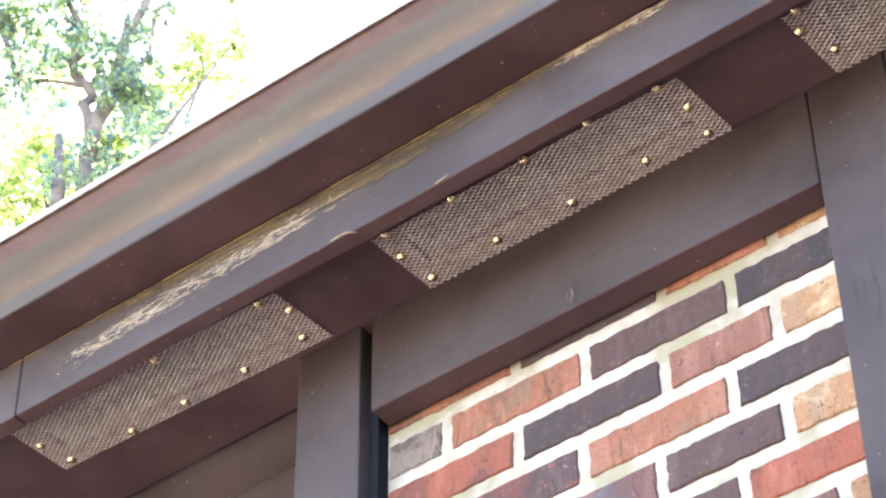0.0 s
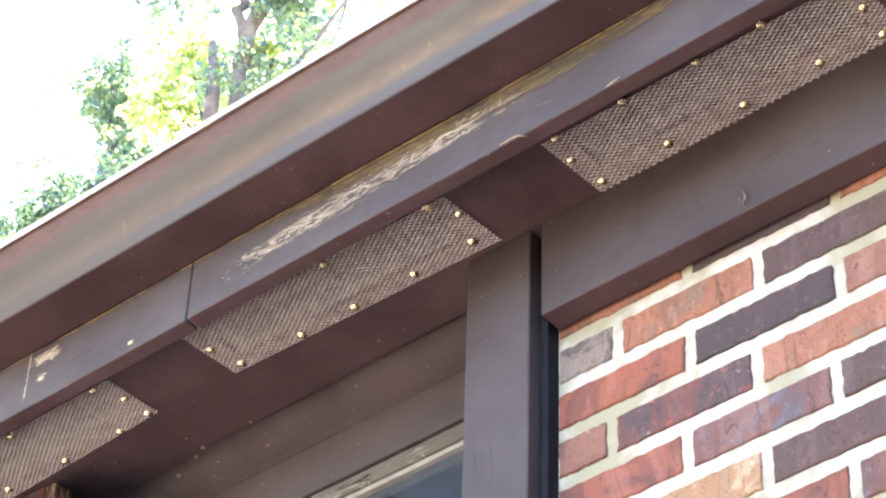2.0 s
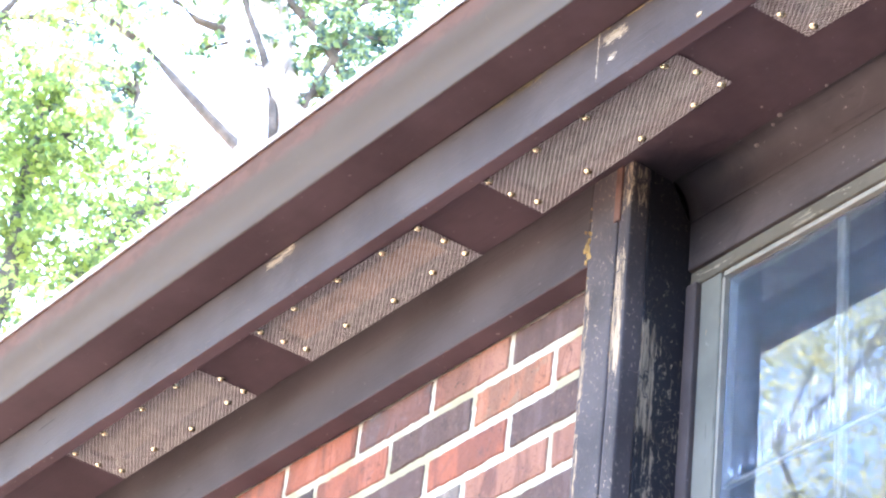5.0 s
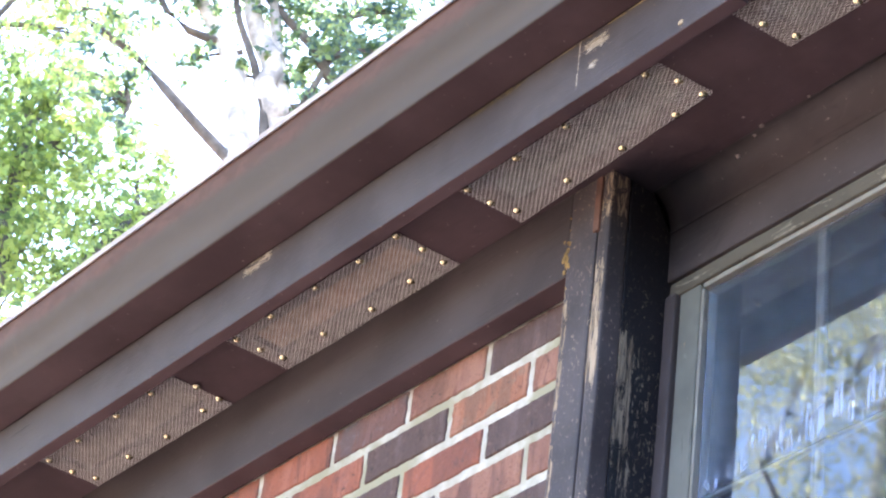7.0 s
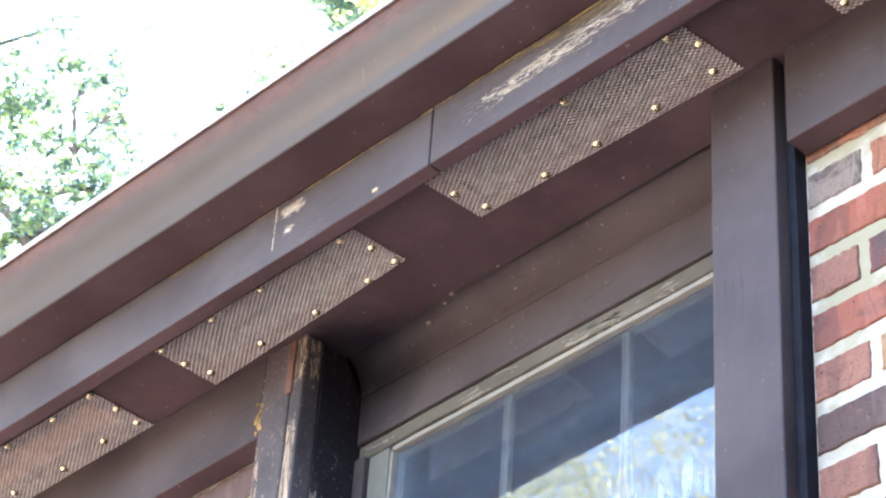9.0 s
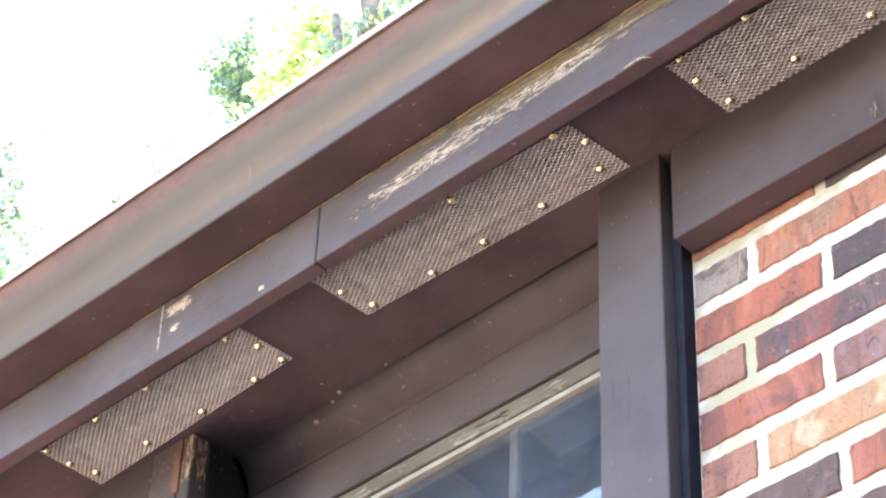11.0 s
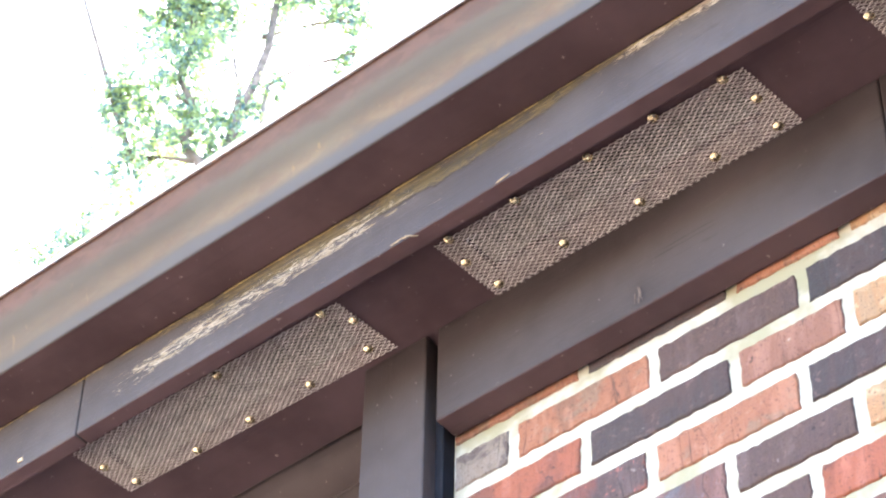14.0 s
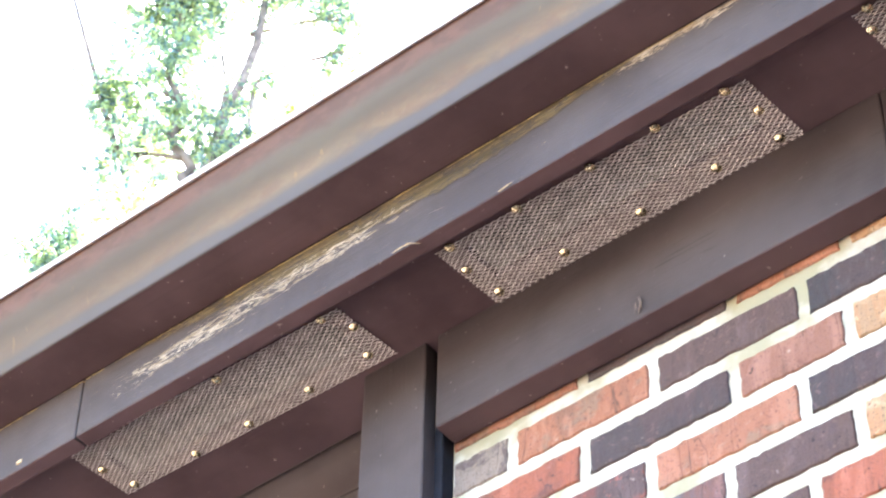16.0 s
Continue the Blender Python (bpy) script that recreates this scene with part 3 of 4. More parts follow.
SCREW = screw_mesh()
SCREWS = {
    "a": [(0.771, -0.160), (0.757, -0.128), (0.778, -0.078), (0.90, -0.062), (1.02, -0.062), (1.13, -0.062), (1.19, -0.062), (1.20, -0.11), (1.10, -0.158), (0.95, -0.158)],
    "b": [(0.567, -0.157), (0.582, -0.107), (0.578, -0.055), (0.489, -0.062), (0.372, -0.059), (0.254, -0.062), (0.145, -0.058), (0.135, -0.114), (0.143, -0.159), (0.251, -0.159), (0.365, -0.159), (0.466, -0.161)],
    "c": [(-0.072, -0.160), (-0.046, -0.124), (-0.065, -0.072), (-0.170, -0.069), (-0.279, -0.068), (-0.377, -0.068), (-0.487, -0.074), (-0.502, -0.123), (-0.256, -0.160)],
    "d": [(-0.701, -0.160), (-0.677, -0.118), (-0.672, -0.074), (-0.735, -0.068), (-0.849, -0.068), (-0.968, -0.071), (-1.082, -0.073), (-1.097, -0.114), (-1.098, -0.160), (-0.984, -0.160), (-0.872, -0.160)],
    "e": [(-1.275, -0.159), (-1.270, -0.108), (-1.272, -0.063), (-1.352, -0.066), (-1.462, -0.059), (-1.580, -0.069), (-1.689, -0.072), (-1.699, -0.113), (-1.705, -0.158), (-1.605, -0.160), (-1.484, -0.160), (-1.371, -0.156)],
    "f": [(-1.878, -0.119), (-1.880, -0.069), (-1.932, -0.066), (-2.055, -0.059), (-2.167, -0.066), (-2.278, -0.064), (-2.294, -0.106), (-2.292, -0.158), (-2.191, -0.160), (-2.067, -0.160), (-1.958, -0.160)],
}


def soffit_vent(key):
    x0, x1 = VENTS[key]
    brown = key in "ef"
    label = ("expanded metal soffit vent over brown screen with brass screws" if brown
             else "expanded metal soffit vent over a dark opening with brass screws")
    v = thing("soffit_vent", label, "vent", "vents along the soffit", at=(x0, VY[key][0], SOFFIT))
    length = round(x1 - x0, 3)
    y0 = VY[key][0]
    m = new("mesh_panel", mesh_sheet(length, VY[key]))
    m.parent = v
    m.location = (0, 0, -0.0022)
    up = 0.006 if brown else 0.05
    # vents a to d: a near-black sheet stands in for the attic's shade
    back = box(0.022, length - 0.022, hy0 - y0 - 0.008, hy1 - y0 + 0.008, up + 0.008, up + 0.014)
    part("backing", back, {"e": mat_screen_brown, "f": mat_screen_grey}.get(key, mat_void), v, "brown insect screen" if brown else "near-black sheet for the attic's shade")
    for k, (sx, sy) in enumerate(SCREWS[key]):
        s = new("screw", SCREW)
        s.parent = m
        s.location = (sx - x0, sy - y0, -0.0013)
        s.scale = (0.82, 0.82, 0.9)
        s.rotation_euler = (0.06 * math.sin(k * 2.1), 0.06 * math.cos(k * 1.7), k * 0.9)


for key in VENTS:
    soffit_vent(key)


# ---- fascia boards and gutter ----
def fascia(x0, x1, label):
    bm = box(x0, x1, EAVE, EAVE + 0.025, BOARD[0], BOARD[1], 0.0025, None, 0.0012)
    return tagged(link("fascia_board", bm, mat_fascia, under=mat_soffit), label, "fascia board", "fascia boards")


fascia(-0.4485, EAST, "brown fascia board, paint peeled to yellow wood along its top")
torn = bpy.data.objects["fascia_board"]
for x, ln, lean in ((0.285, 0.011, 0.25), (0.118, 0.013, 0.05), (0.135, 0.010, -0.35)):
    bm = tube([(x - ln, EAVE - 0.0008, BOARD[0] + 0.0015), (x, EAVE - 0.003, BOARD[0] - 0.0005 + 0.004 * lean), (x + ln, EAVE - 0.0015 + 0.02 * max(0, -lean), BOARD[0] + 0.002 + ln * lean)],
              [0.0006, 0.0010, 0.0004], 5)
    part("wood_sliver", bm, mat_sliver, torn, "pale torn sliver of wood")
fascia(WEST, -0.4515, "brown fascia board with a few chipped patches and a cracked end")
west_board = [o for o in scene.objects if o.name.startswith("fascia_board")][-1]
bm = box(-0.562, -0.553, EAVE - 0.0018, EAVE + 0.001, 4.364, 4.370, 0.0006)
part("paint_flake", bm, mat_sliver, west_board, "pale flake of bare wood")
# void colour on this timber: the shade in the board joint is painted in
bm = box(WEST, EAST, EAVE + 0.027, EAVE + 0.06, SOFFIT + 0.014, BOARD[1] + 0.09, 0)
tagged(link("sub_fascia", bm, mat_void), "rough timber behind the fascia boards, near-black for the gap's shade", "timber", kind="structure")


def extrude_profile(prof, x0, x1, cuts, wave, closed=False):
    """A profile in y and z drawn along x, slightly dented."""
    bm = bmesh.new()
    rows = []
    for i in range(cuts + 1):
        x = x0 + (x1 - x0) * i / cuts
        rows.append([bm.verts.new((x, y + wave * noise.noise(Vector((x * 2.3, k * 0.35, 0))), z + wave * noise.noise(Vector((x * 1.9, k * 0.35, 7)))))
                     for k, (y, z) in enumerate(prof)])
    n = len(prof)
    for a, b in zip(rows, rows[1:]):
        for k in range(n if closed else n - 1):
            bm.faces.new((a[k], a[(k + 1) % n], b[(k + 1) % n], b[k]))
    if closed:
        bm.faces.new(rows[0])
        bm.faces.new(rows[-1][::-1])
    return bm


gutter = thing("gutter", "weathered brown metal gutter with rusty runs along the eave", "gutter", at=(0, 0, 0))
GZ = BOARD[1] + 0.002
front = [(-0.298, GZ), (-0.3005, GZ + 0.003), (-0.302, GZ + 0.012), (-0.303, GZ + 0.024), (-0.306, GZ + 0.031), (-0.314, GZ + 0.040),
         (-0.325, GZ + 0.047), (-0.336, GZ + 0.054), (-0.343, GZ + 0.063), (-0.347, GZ + 0.074), (-0.349, GZ + 0.084), (-0.349, GZ + 0.090)]
front = [(y * 0.22 + 0.78 * (-0.299 - 0.050 * (z - GZ) / 0.090), z) for y, z in front]
inner = [(y + 0.003, z + 0.002) for y, z in front[::-1]]
bm = extrude_profile(front + inner, WEST, EAST, 90, 0.0012, True)
part("gutter_front", bm, mat_gutter, gutter, smooth=True)
bm = extrude_profile([(EAVE + 0.001, GZ), (-0.2975, GZ), (-0.2975, GZ + 0.003), (EAVE + 0.001, GZ + 0.003)], WEST, EAST, 60, 0.0006, True)
part("gutter_bottom", bm, mat_gutter_bottom, gutter, "purple-brown underside of the gutter")
bm = extrude_profile([(EAVE, GZ + 0.003), (EAVE, GZ + 0.085), (EAVE + 0.003, GZ + 0.085), (EAVE + 0.003, GZ + 0.003)], WEST, EAST, 2, 0, True)
part("gutter_back", bm, mat_gutter, gutter)
bm = extrude_profile([(-0.3530, GZ + 0.0865), (-0.3545, GZ + 0.0970), (-0.348, GZ + 0.0990), (-0.334, GZ + 0.0955), (-0.334, GZ + 0.0925), (-0.347, GZ + 0.0905)],
                     WEST, EAST, 60, 0.0006, True)
part("gutter_lip", bm, mat_drip, gutter, "pale worn lip of the gutter")

# ---- roof ----
bm = extrude_profile([(-0.30, 4.585), (-0.30, 4.572), (4.2, 6.35), (8.7, 4.572), (8.7, 4.585), (4.2, 6.385)], WEST - 0.25, EAST + 0.25, 4, 0, True)
tagged(link("roof", bm, mat_shingle), "low brown shingled roof of the house", "roof", kind="structure")


# ---- posts and frieze ----
def frieze(x0, x1, low=FRIEZE):
    bm = box(x0, x1, FACE, -0.002, low, SOFFIT - 0.001, 0.003, None, 0.001)
    return tagged(link("frieze_board", bm, mat_trim, under=mat_soffit), "dark brown painted frieze board above the bricks", "board", "frieze boards")


frieze(0.030, 0.712)
frieze(WEST, -0.9865, 4.243)
frieze(0.823, EAST)


def post(x0, x1, label, left_gap=True):
    p = thing("post", label, "post", "posts of the wall", at=((x0 + x1) / 2, 0, GROUND))
    m = (x0 + x1) / 2
    bm = box(x0 - m, x1 - m, FACE, 0.10, 0, SOFFIT - GROUND - 0.001, 0.003, None, 0.001)
    part("post_timber", bm, mat_post, p)
    bm = box(x1 - m + 0.0005, x1 - m + 0.014, FACE + 0.022, 0.004, 0, SOFFIT - GROUND - 0.002, 0.002, None, 0.0012)
    part("caulk_joint", bm, mat_caulk, p, "black caulked joint beside the post")
    return p


post(-0.096, 0.011, "dark brown painted post between window and bricks")
post(0.714, 0.822, "dark brown painted post at the end of the bricks")

# the weathered post beside the window
old = thing("post", "old brown window post, paint flaking to bare wood", "post", "posts of the wall", at=(-0.945, 0, GROUND))
top = SOFFIT - GROUND - 0.001
part("front_board", box(-0.041, 0.022, FACE, -0.004, 0, top, 0.004, None, 0.0016), mat_post_worn, old)
part("edge_board", box(0.0235, 0.050, FACE + 0.001, -0.004, 0, top, 0.005, None, 0.0022), mat_post_split, old, "split edge board with bare wood")
part("side_board", box(0.022, 0.0505, -0.0035, WINDOW_Y, 0, top, 0.002, None, 0.0012), mat_post_shaded, old, "flaked brown side board, nearly black with shade in its colour")
part("raw_splinter", box(0.015, 0.029, FACE - 0.0025, FACE + 0.004, top - 0.105, top - 0.004, 0.002, None, 0.002), mat_raw, old, "raw reddish wood where the corner broke")
bm = bmesh.new()
chip = random.Random(8)
for k in range(26):
    x, z = -0.043 + chip.gauss(0, 0.0045), top - 0.125 + chip.gauss(0, 0.030)
    e = chip.uniform(0.0008, 0.0030)
    box(x - e * 0.7, x + e * 0.7, FACE - e * 0.7, FACE + 0.004, z - e * 1.5, z + e * 1.5, 0, bm)
tagged(part("yellow_rot", bm, mat_rot, old, "yellow crumbling wood"), "yellow crumbling wood", kind="stuff")

# ---- window ----
win = thing("window_1", "old wooden grid window with streaked glass, grey weathered frame", "window", kind="structure", at=(0, 0, 0))
W0, W1 = -0.894, -0.097
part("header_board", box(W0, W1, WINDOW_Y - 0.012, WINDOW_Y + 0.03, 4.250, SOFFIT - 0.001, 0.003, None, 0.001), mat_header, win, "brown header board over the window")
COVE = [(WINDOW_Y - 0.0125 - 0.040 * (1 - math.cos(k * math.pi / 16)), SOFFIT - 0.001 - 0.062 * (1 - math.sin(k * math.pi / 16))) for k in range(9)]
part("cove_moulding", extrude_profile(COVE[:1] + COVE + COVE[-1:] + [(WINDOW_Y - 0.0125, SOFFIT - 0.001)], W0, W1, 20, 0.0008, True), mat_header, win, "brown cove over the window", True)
part("head_frame", box(W0, W1, WINDOW_Y - 0.006, WINDOW_Y + 0.03, 4.222, 4.2495, 0.004, None, 0.0022), mat_grey_wood, win, "split grey weathered head of the frame")
part("head_bead", box(W0 + 0.07, W1, WINDOW_Y - 0.002, WINDOW_Y + 0.028, 4.2125, 4.2215, 0.002, None, 0.0006), mat_bead, win, "pale glazing bead")
part("jamb_frame", box(-0.8705, -0.8275, WINDOW_Y - 0.004, WINDOW_Y + 0.03, 2.6, 4.2215, 0.003, None, 0.0008), mat_jamb, win, "grey-green painted jamb")
part("jamb_stop", box(W0, -0.871, WINDOW_Y - 0.014, WINDOW_Y + 0.03, 2.6, 4.2215, 0.004, None, 0.0014), mat_post, win, "narrow dark brown stop beside the jamb")
part("jamb_bead", box(-0.827, -0.8215, WINDOW_Y - 0.002, WINDOW_Y + 0.028, 2.6, 4.212, 0.002), mat_bead, win)
for x in (-0.598, -0.371):
    part("muntin", box(x - 0.0075, x + 0.0075, WINDOW_Y + 0.0125, WINDOW_Y + 0.0235, 2.6, 4.212, 0.003), mat_muntin, win)
for z in (3.858, 3.51, 3.16):
    for a, b in ((-0.8205, -0.6065), (-0.5895, -0.3795), (-0.3625, W1)):
        part("muntin", box(a, b, WINDOW_Y + 0.0135, WINDOW_Y + 0.0225, z - 0.004, z + 0.004, 0.002), mat_muntin, win)
for a, b in ((-0.821, -0.598), (-0.598, -0.371), (-0.371, W1)):
    for z0, z1 in ((3.858, 4.212), (3.51, 3.858), (3.16, 3.51), (2.6, 3.16)):
        bm = box(a, b, WINDOW_Y + 0.0085, WINDOW_Y + 0.0115, z0, z1, 0)
        for v in bm.verts:
            v.co.y -= (v.co.z - (z0 + z1) / 2) * 0.004
        g = part("pane", bm, mat_glass, win)
        g.visible_shadow = False
part("window_sill", box(W0, W1, -0.05, WINDOW_Y + 0.04, 2.54, 2.598, 0.004), mat_trim, win)
part("wall_below", box(W0, W1, 0.0, 0.12, GROUND, 2.539, 0), mat_trim, win)

# the dim room behind the glass and the rest of the house's shell
bm = bmesh.new()
box(-1.6, 0.6, 2.6, 2.7, 2.0, 4.39, 0, bm)
box(-1.7, -1.6, 0.14, 2.7, 2.0, 4.39, 0, bm)
box(0.6, 0.7, 0.14, 2.7, 2.0, 4.39, 0, bm)
box(-1.7, 0.7, 0.14, 2.7, 1.9, 2.0, 0, bm)
box(-1.7, 0.7, 0.14, 2.7, 4.385, 4.397, 0, bm)
tagged(link("room_shell", bm, mat_room), "dim grey room behind the window", "room", kind="structure")
bm = bmesh.new()
box(WEST, WEST + 0.2, 0.13, 8.4, GROUND, 4.7, 0, bm)
box(EAST - 0.2, EAST, 0.13, 8.4, GROUND, 4.7, 0, bm)
box(WEST, EAST, 8.2, 8.4, GROUND, 4.7, 0, bm)
tagged(link("wall_north", bm, mat_trim), "far brown walls of the house", "wall", kind="structure")

# unseen block, added to hold back light from the east
bm = box(EAST + 0.002, EAST + 3.4, -6.0, 8.4, GROUND, 4.7, 0)
tagged(link("wall_5", bm, mat_trim), "added dark brown wing, out of view, that blocks light", "wall", kind="structure")

# ---- dried mud dabs on the soffit over the window ----
for k, (x, y, r) in enumerate(((-0.731, 0.056, 0.0050), (-0.686, 0.044, 0.0035), (-0.664, 0.036, 0.0045), (-0.568, 0.035, 0.0028), (-0.670, 0.005, 0.0022), (-0.300, 0.010, 0.0025))):
    bm = bmesh.new()
    bmesh.ops.create_icosphere(bm, subdivisions=2, radius=r)
    for v in bm.verts:
        v.co = v.co * (1 + 0.3 * noise.noise(v.co * 300 + Vector((k, 0, 0))))
        v.co.z *= 0.5
    dab = link("mud_dab", bm, mat_dab, smooth=True)
    drop = 0.062 * (1 - math.sin(math.acos(min(1.0, max(0.0, 1 - (WINDOW_Y - 0.0125 - y) / 0.040))))) if WINDOW_Y - 0.0525 < y else 0.0
    dab.location = (x, y, SOFFIT - drop - r * 0.15)
    tagged(dab, "small dried pale mud dab on the soffit", "mud dab", "mud dabs on the soffit")

# ---- cobweb under the frieze board ----
bm = bmesh.new()
for k in range(6):
    x = 0.352 + 0.004 * math.sin(k * 2.3)
    tube([(x - 0.002, FACE - 0.0012, FRIEZE + 0.036 - 0.004 * (k % 3)), (x + 0.002 * math.cos(k * 1.9), FACE - 0.003, FRIEZE + 0.022),
          (x + 0.003 * math.sin(k), FACE - 0.003, FRIEZE + 0.006 + 0.003 * (k % 4))], [0.0006, 0.0008, 0.0004], 4, bm)
tagged(link("cobweb", bm, mat_web), "small dusty grey cobweb on the frieze board", "cobweb")


# ---- trees ----
EYE = Vector((1.7, -2.1, 1.85))


def towards(az, el, d):
    a = radians(az)
    return EYE + d * Vector((math.cos(a), math.sin(a), math.tan(radians(el))))


def leaf_cloud(clumps, rng, size, per, spread=0.95):
    """Leaves in uneven sprays round the clumps' centres; every leaf is a bent blade of four corners."""
    gen = np.random.default_rng(rng.randrange(10 ** 6))
    corners = []
    usual = sum(r for c, r in clumps) / len(clumps)
    for c, r in clumps:
        sprays = max(3, int(per / 14 * gen.uniform(0.5, 1.15) * min(1.6, (r / usual) ** 1.7)))
        shape = gen.uniform(0.55, 1.45, 3)
        heart = np.array(c) + gen.normal(size=(sprays, 3)) * shape * r * spread
        p = np.repeat(heart, 14, axis=0) + gen.normal(size=(sprays * 14, 3)) * (1, 1, 0.7) * r * 0.17
        u = gen.normal(size=p.shape) * (1, 1, 0.7) - (0, 0, 0.3)
        u /= np.linalg.norm(u, axis=1, keepdims=True)
        w = np.cross(u, gen.normal(size=p.shape))
        w /= np.linalg.norm(w, axis=1, keepdims=True)
        n = np.cross(u, w)
        L = (size * gen.uniform(0.6, 1.25, len(p)))[:, None]
        corners.append(np.stack([p, p + u * L * 0.5 + w * L * 0.32 + n * L * 0.08, p + u * L, p + u * L * 0.5 - w * L * 0.32 + n * L * 0.08], axis=1))
    verts = np.concatenate(corners).reshape(-1, 3)
    k = np.arange(len(verts) // 4)[:, None] * 4
    faces = np.concatenate([k + (0, 1, 2), k + (0, 2, 3)], axis=1).reshape(-1, 3)
    return verts, faces


def grow(label, base, trunk, limbs, clumps, seed, leaf, size=0.085, per=130, thick=0.2, bark=None, spread=1.1):
    """A tree: a tapering trunk with limbs, twigs that reach into every clump, and a crown of single leaves."""
    rng = random.Random(seed)
    base = Vector(base)
    t = thing("tree", label, "tree", at=base)
    bm = bmesh.new()
    pts = [base - Vector((0, 0, 0.1)), *trunk]
    path = []
    for a, b in zip(pts, pts[1:]):
        for k in range(4):
            f = k / 4
            path.append(Vector(a).lerp(Vector(b), f) + Vector((rng.uniform(-1, 1), rng.uniform(-1, 1), 0)) * 0.05)
    path.append(Vector(pts[-1]))
    n = len(path)
    tube([p - base for p in path], [thick * (1 - 0.72 * i / (n - 1)) for i in range(n)], 9, bm)
    joints = list(path[n // 3:])
    bm2 = bmesh.new()
    for limb, r in limbs:  # a negative radius: dark bark, the limb's shaded underside put into its colour
        dark, r = r < 0, abs(r)
        tube([Vector(p) - base for p in limb], [r * (1 - 0.55 * i / (len(limb) - 1)) for i in range(len(limb))], 7, bm if r > 0.042 and not dark else bm2)
        joints += [Vector(limb[0]).lerp(Vector(limb[-1]), f) for f in (0.25, 0.5, 0.75, 1.0)]
    for c, r in clumps:
        c = Vector(c)
        j = min(joints, key=lambda q: (q - c).length + max(0, q.z - c.z))
        m = j.lerp(c, 0.5) + Vector((rng.uniform(-1, 1), rng.uniform(-1, 1), rng.uniform(0, 1))) * 0.12 * (c - j).length
        tube([j - base, m - base, c - base], [0.022, 0.013, 0.005], 5, bm2)
        for _ in range(3):
            e = c + Vector((rng.gauss(0, 1), rng.gauss(0, 1), rng.gauss(0, 1))) * r * 0.6
            tube([m - base, c.lerp(e, 0.4) - base, e - base], [0.008, 0.006, 0.003], 4, bm2)
    part("trunk", bm, bark or mat_bark, t, "pale bark" if bark else "grey bark", True)
    tagged(part("branching", bm2, mat_bark, t, "thin grey branches", True), kind="stuff")
    verts, faces = leaf_cloud([(Vector(c) - base, r) for c, r in clumps], rng, size, per, spread)
    me = bpy.data.meshes.new("crown")
    me.vertices.add(len(verts))
    me.vertices.foreach_set("co", verts.ravel())
    me.loops.add(faces.size)
    me.loops.foreach_set("vertex_index", faces.ravel())
    me.polygons.add(len(faces))
    me.polygons.foreach_set("loop_start", np.arange(len(faces)) * 3)
    me.update(calc_edges=True)
    me.materials.append(leaf)
    crown = new("crown", me)
    crown.parent = t
    tagged(crown, "loose sunlit green leaves", kind="stuff")
    return t


def sight(d, rows):
    """Clumps given by bearing, height angle and angular radius, at a distance d."""
    return [(towards(a, e, d), radians(r) * d / math.cos(radians(e))) for a, e, r in rows]


def line(d, rows):
    return [towards(a, e, d) for a, e in rows]


D1 = 13.0
tall = [(139.0, 49.7, 0.7), (138.6, 50.4, 0.5), (140.4, 49.4, 0.35), (139.7, 48.3, 0.4), (136.1, 48.1, 0.45), (136.7, 48.8, 0.3), (135.8, 50.0, 0.25), (138.1, 48.9, 0.35), (133.0, 50.9, 0.25), (133.1, 51.7, 0.3),
        (138.2, 51.4, 0.6), (137.0, 52.0, 0.5), (135.6, 52.3, 0.5), (139.4, 51.5, 0.4), (138.8, 52.6, 0.6), (140.8, 49.3, 0.2), (134.2, 52.5, 0.4), (138.0, 53.4, 0.9), (137.2, 46.3, 0.5), (136.5, 46.9, 0.4)]
grow("tall slender tree with sparse sunlit green leaves", (*towards(137.6, 0, D1).xy, GROUND),
     line(D1, [(137.6, 30), (137.3, 44.5), (137.4, 46.7), (137.7, 47.7), (138.1, 48.5), (138.5, 49.5), (138.8, 51.8)]),
     [(line(D1, [(137.5, 46.8), (137.4, 47.6), (137.0, 48.5), (136.8, 49.3), (136.3, 50.2), (136.0, 50.9), (135.8, 52.4)]), 0.06), (line(D1, [(137.4, 47.4), (136.6, 48.6), (136.0, 49.1), (135.9, 50.1)]), 0.035),
      (line(D1, [(136.9, 49.2), (136.8, 49.9), (137.1, 50.6)]), 0.03),
      (line(D1, [(138.2, 44.0), (138.3, 46.2), (138.5, 47.2)]), 0.07), (line(D1, [(137.6, 45.0), (135.2, 47.6), (133.8, 49.1)]), 0.025), (line(D1, [(140.0, 48.2), (140.8, 49.3), (141.6, 50.4), (143.0, 52.2)]), 0.028)],
     sight(D1, tall), 11, mat_leaf, 0.052, 1500, 0.075)

D2 = 17.0
grow("distant tree with thin tufts of green leaves", (*towards(141.5, 0, D2).xy, GROUND),
     line(D2, [(141.5, 26), (141.2, 40), (141.0, 45.0)]),
     [(line(D2, [(141.2, 36), (143.2, 40.4), (144.4, 42.0)]), 0.03), (line(D2, [(141.4, 34), (146.0, 40.2)]), 0.03)],
     sight(D2, [(141.3, 46.0, 0.5), (142.0, 45.5, 0.4), (140.7, 46.3, 0.45), (140.9, 45.4, 0.4), (140.3, 44.4, 0.45), (141.0, 44.9, 0.4), (142.3, 43.3, 0.45), (141.7, 43.5, 0.4), (144.3, 42.2, 0.36), (143.0, 42.7, 0.36), (142.8, 41.6, 0.6), (145.4, 40.4, 0.5), (140.5, 42.5, 0.8)]), 12, mat_leaf, 0.058, 1600, 0.13)

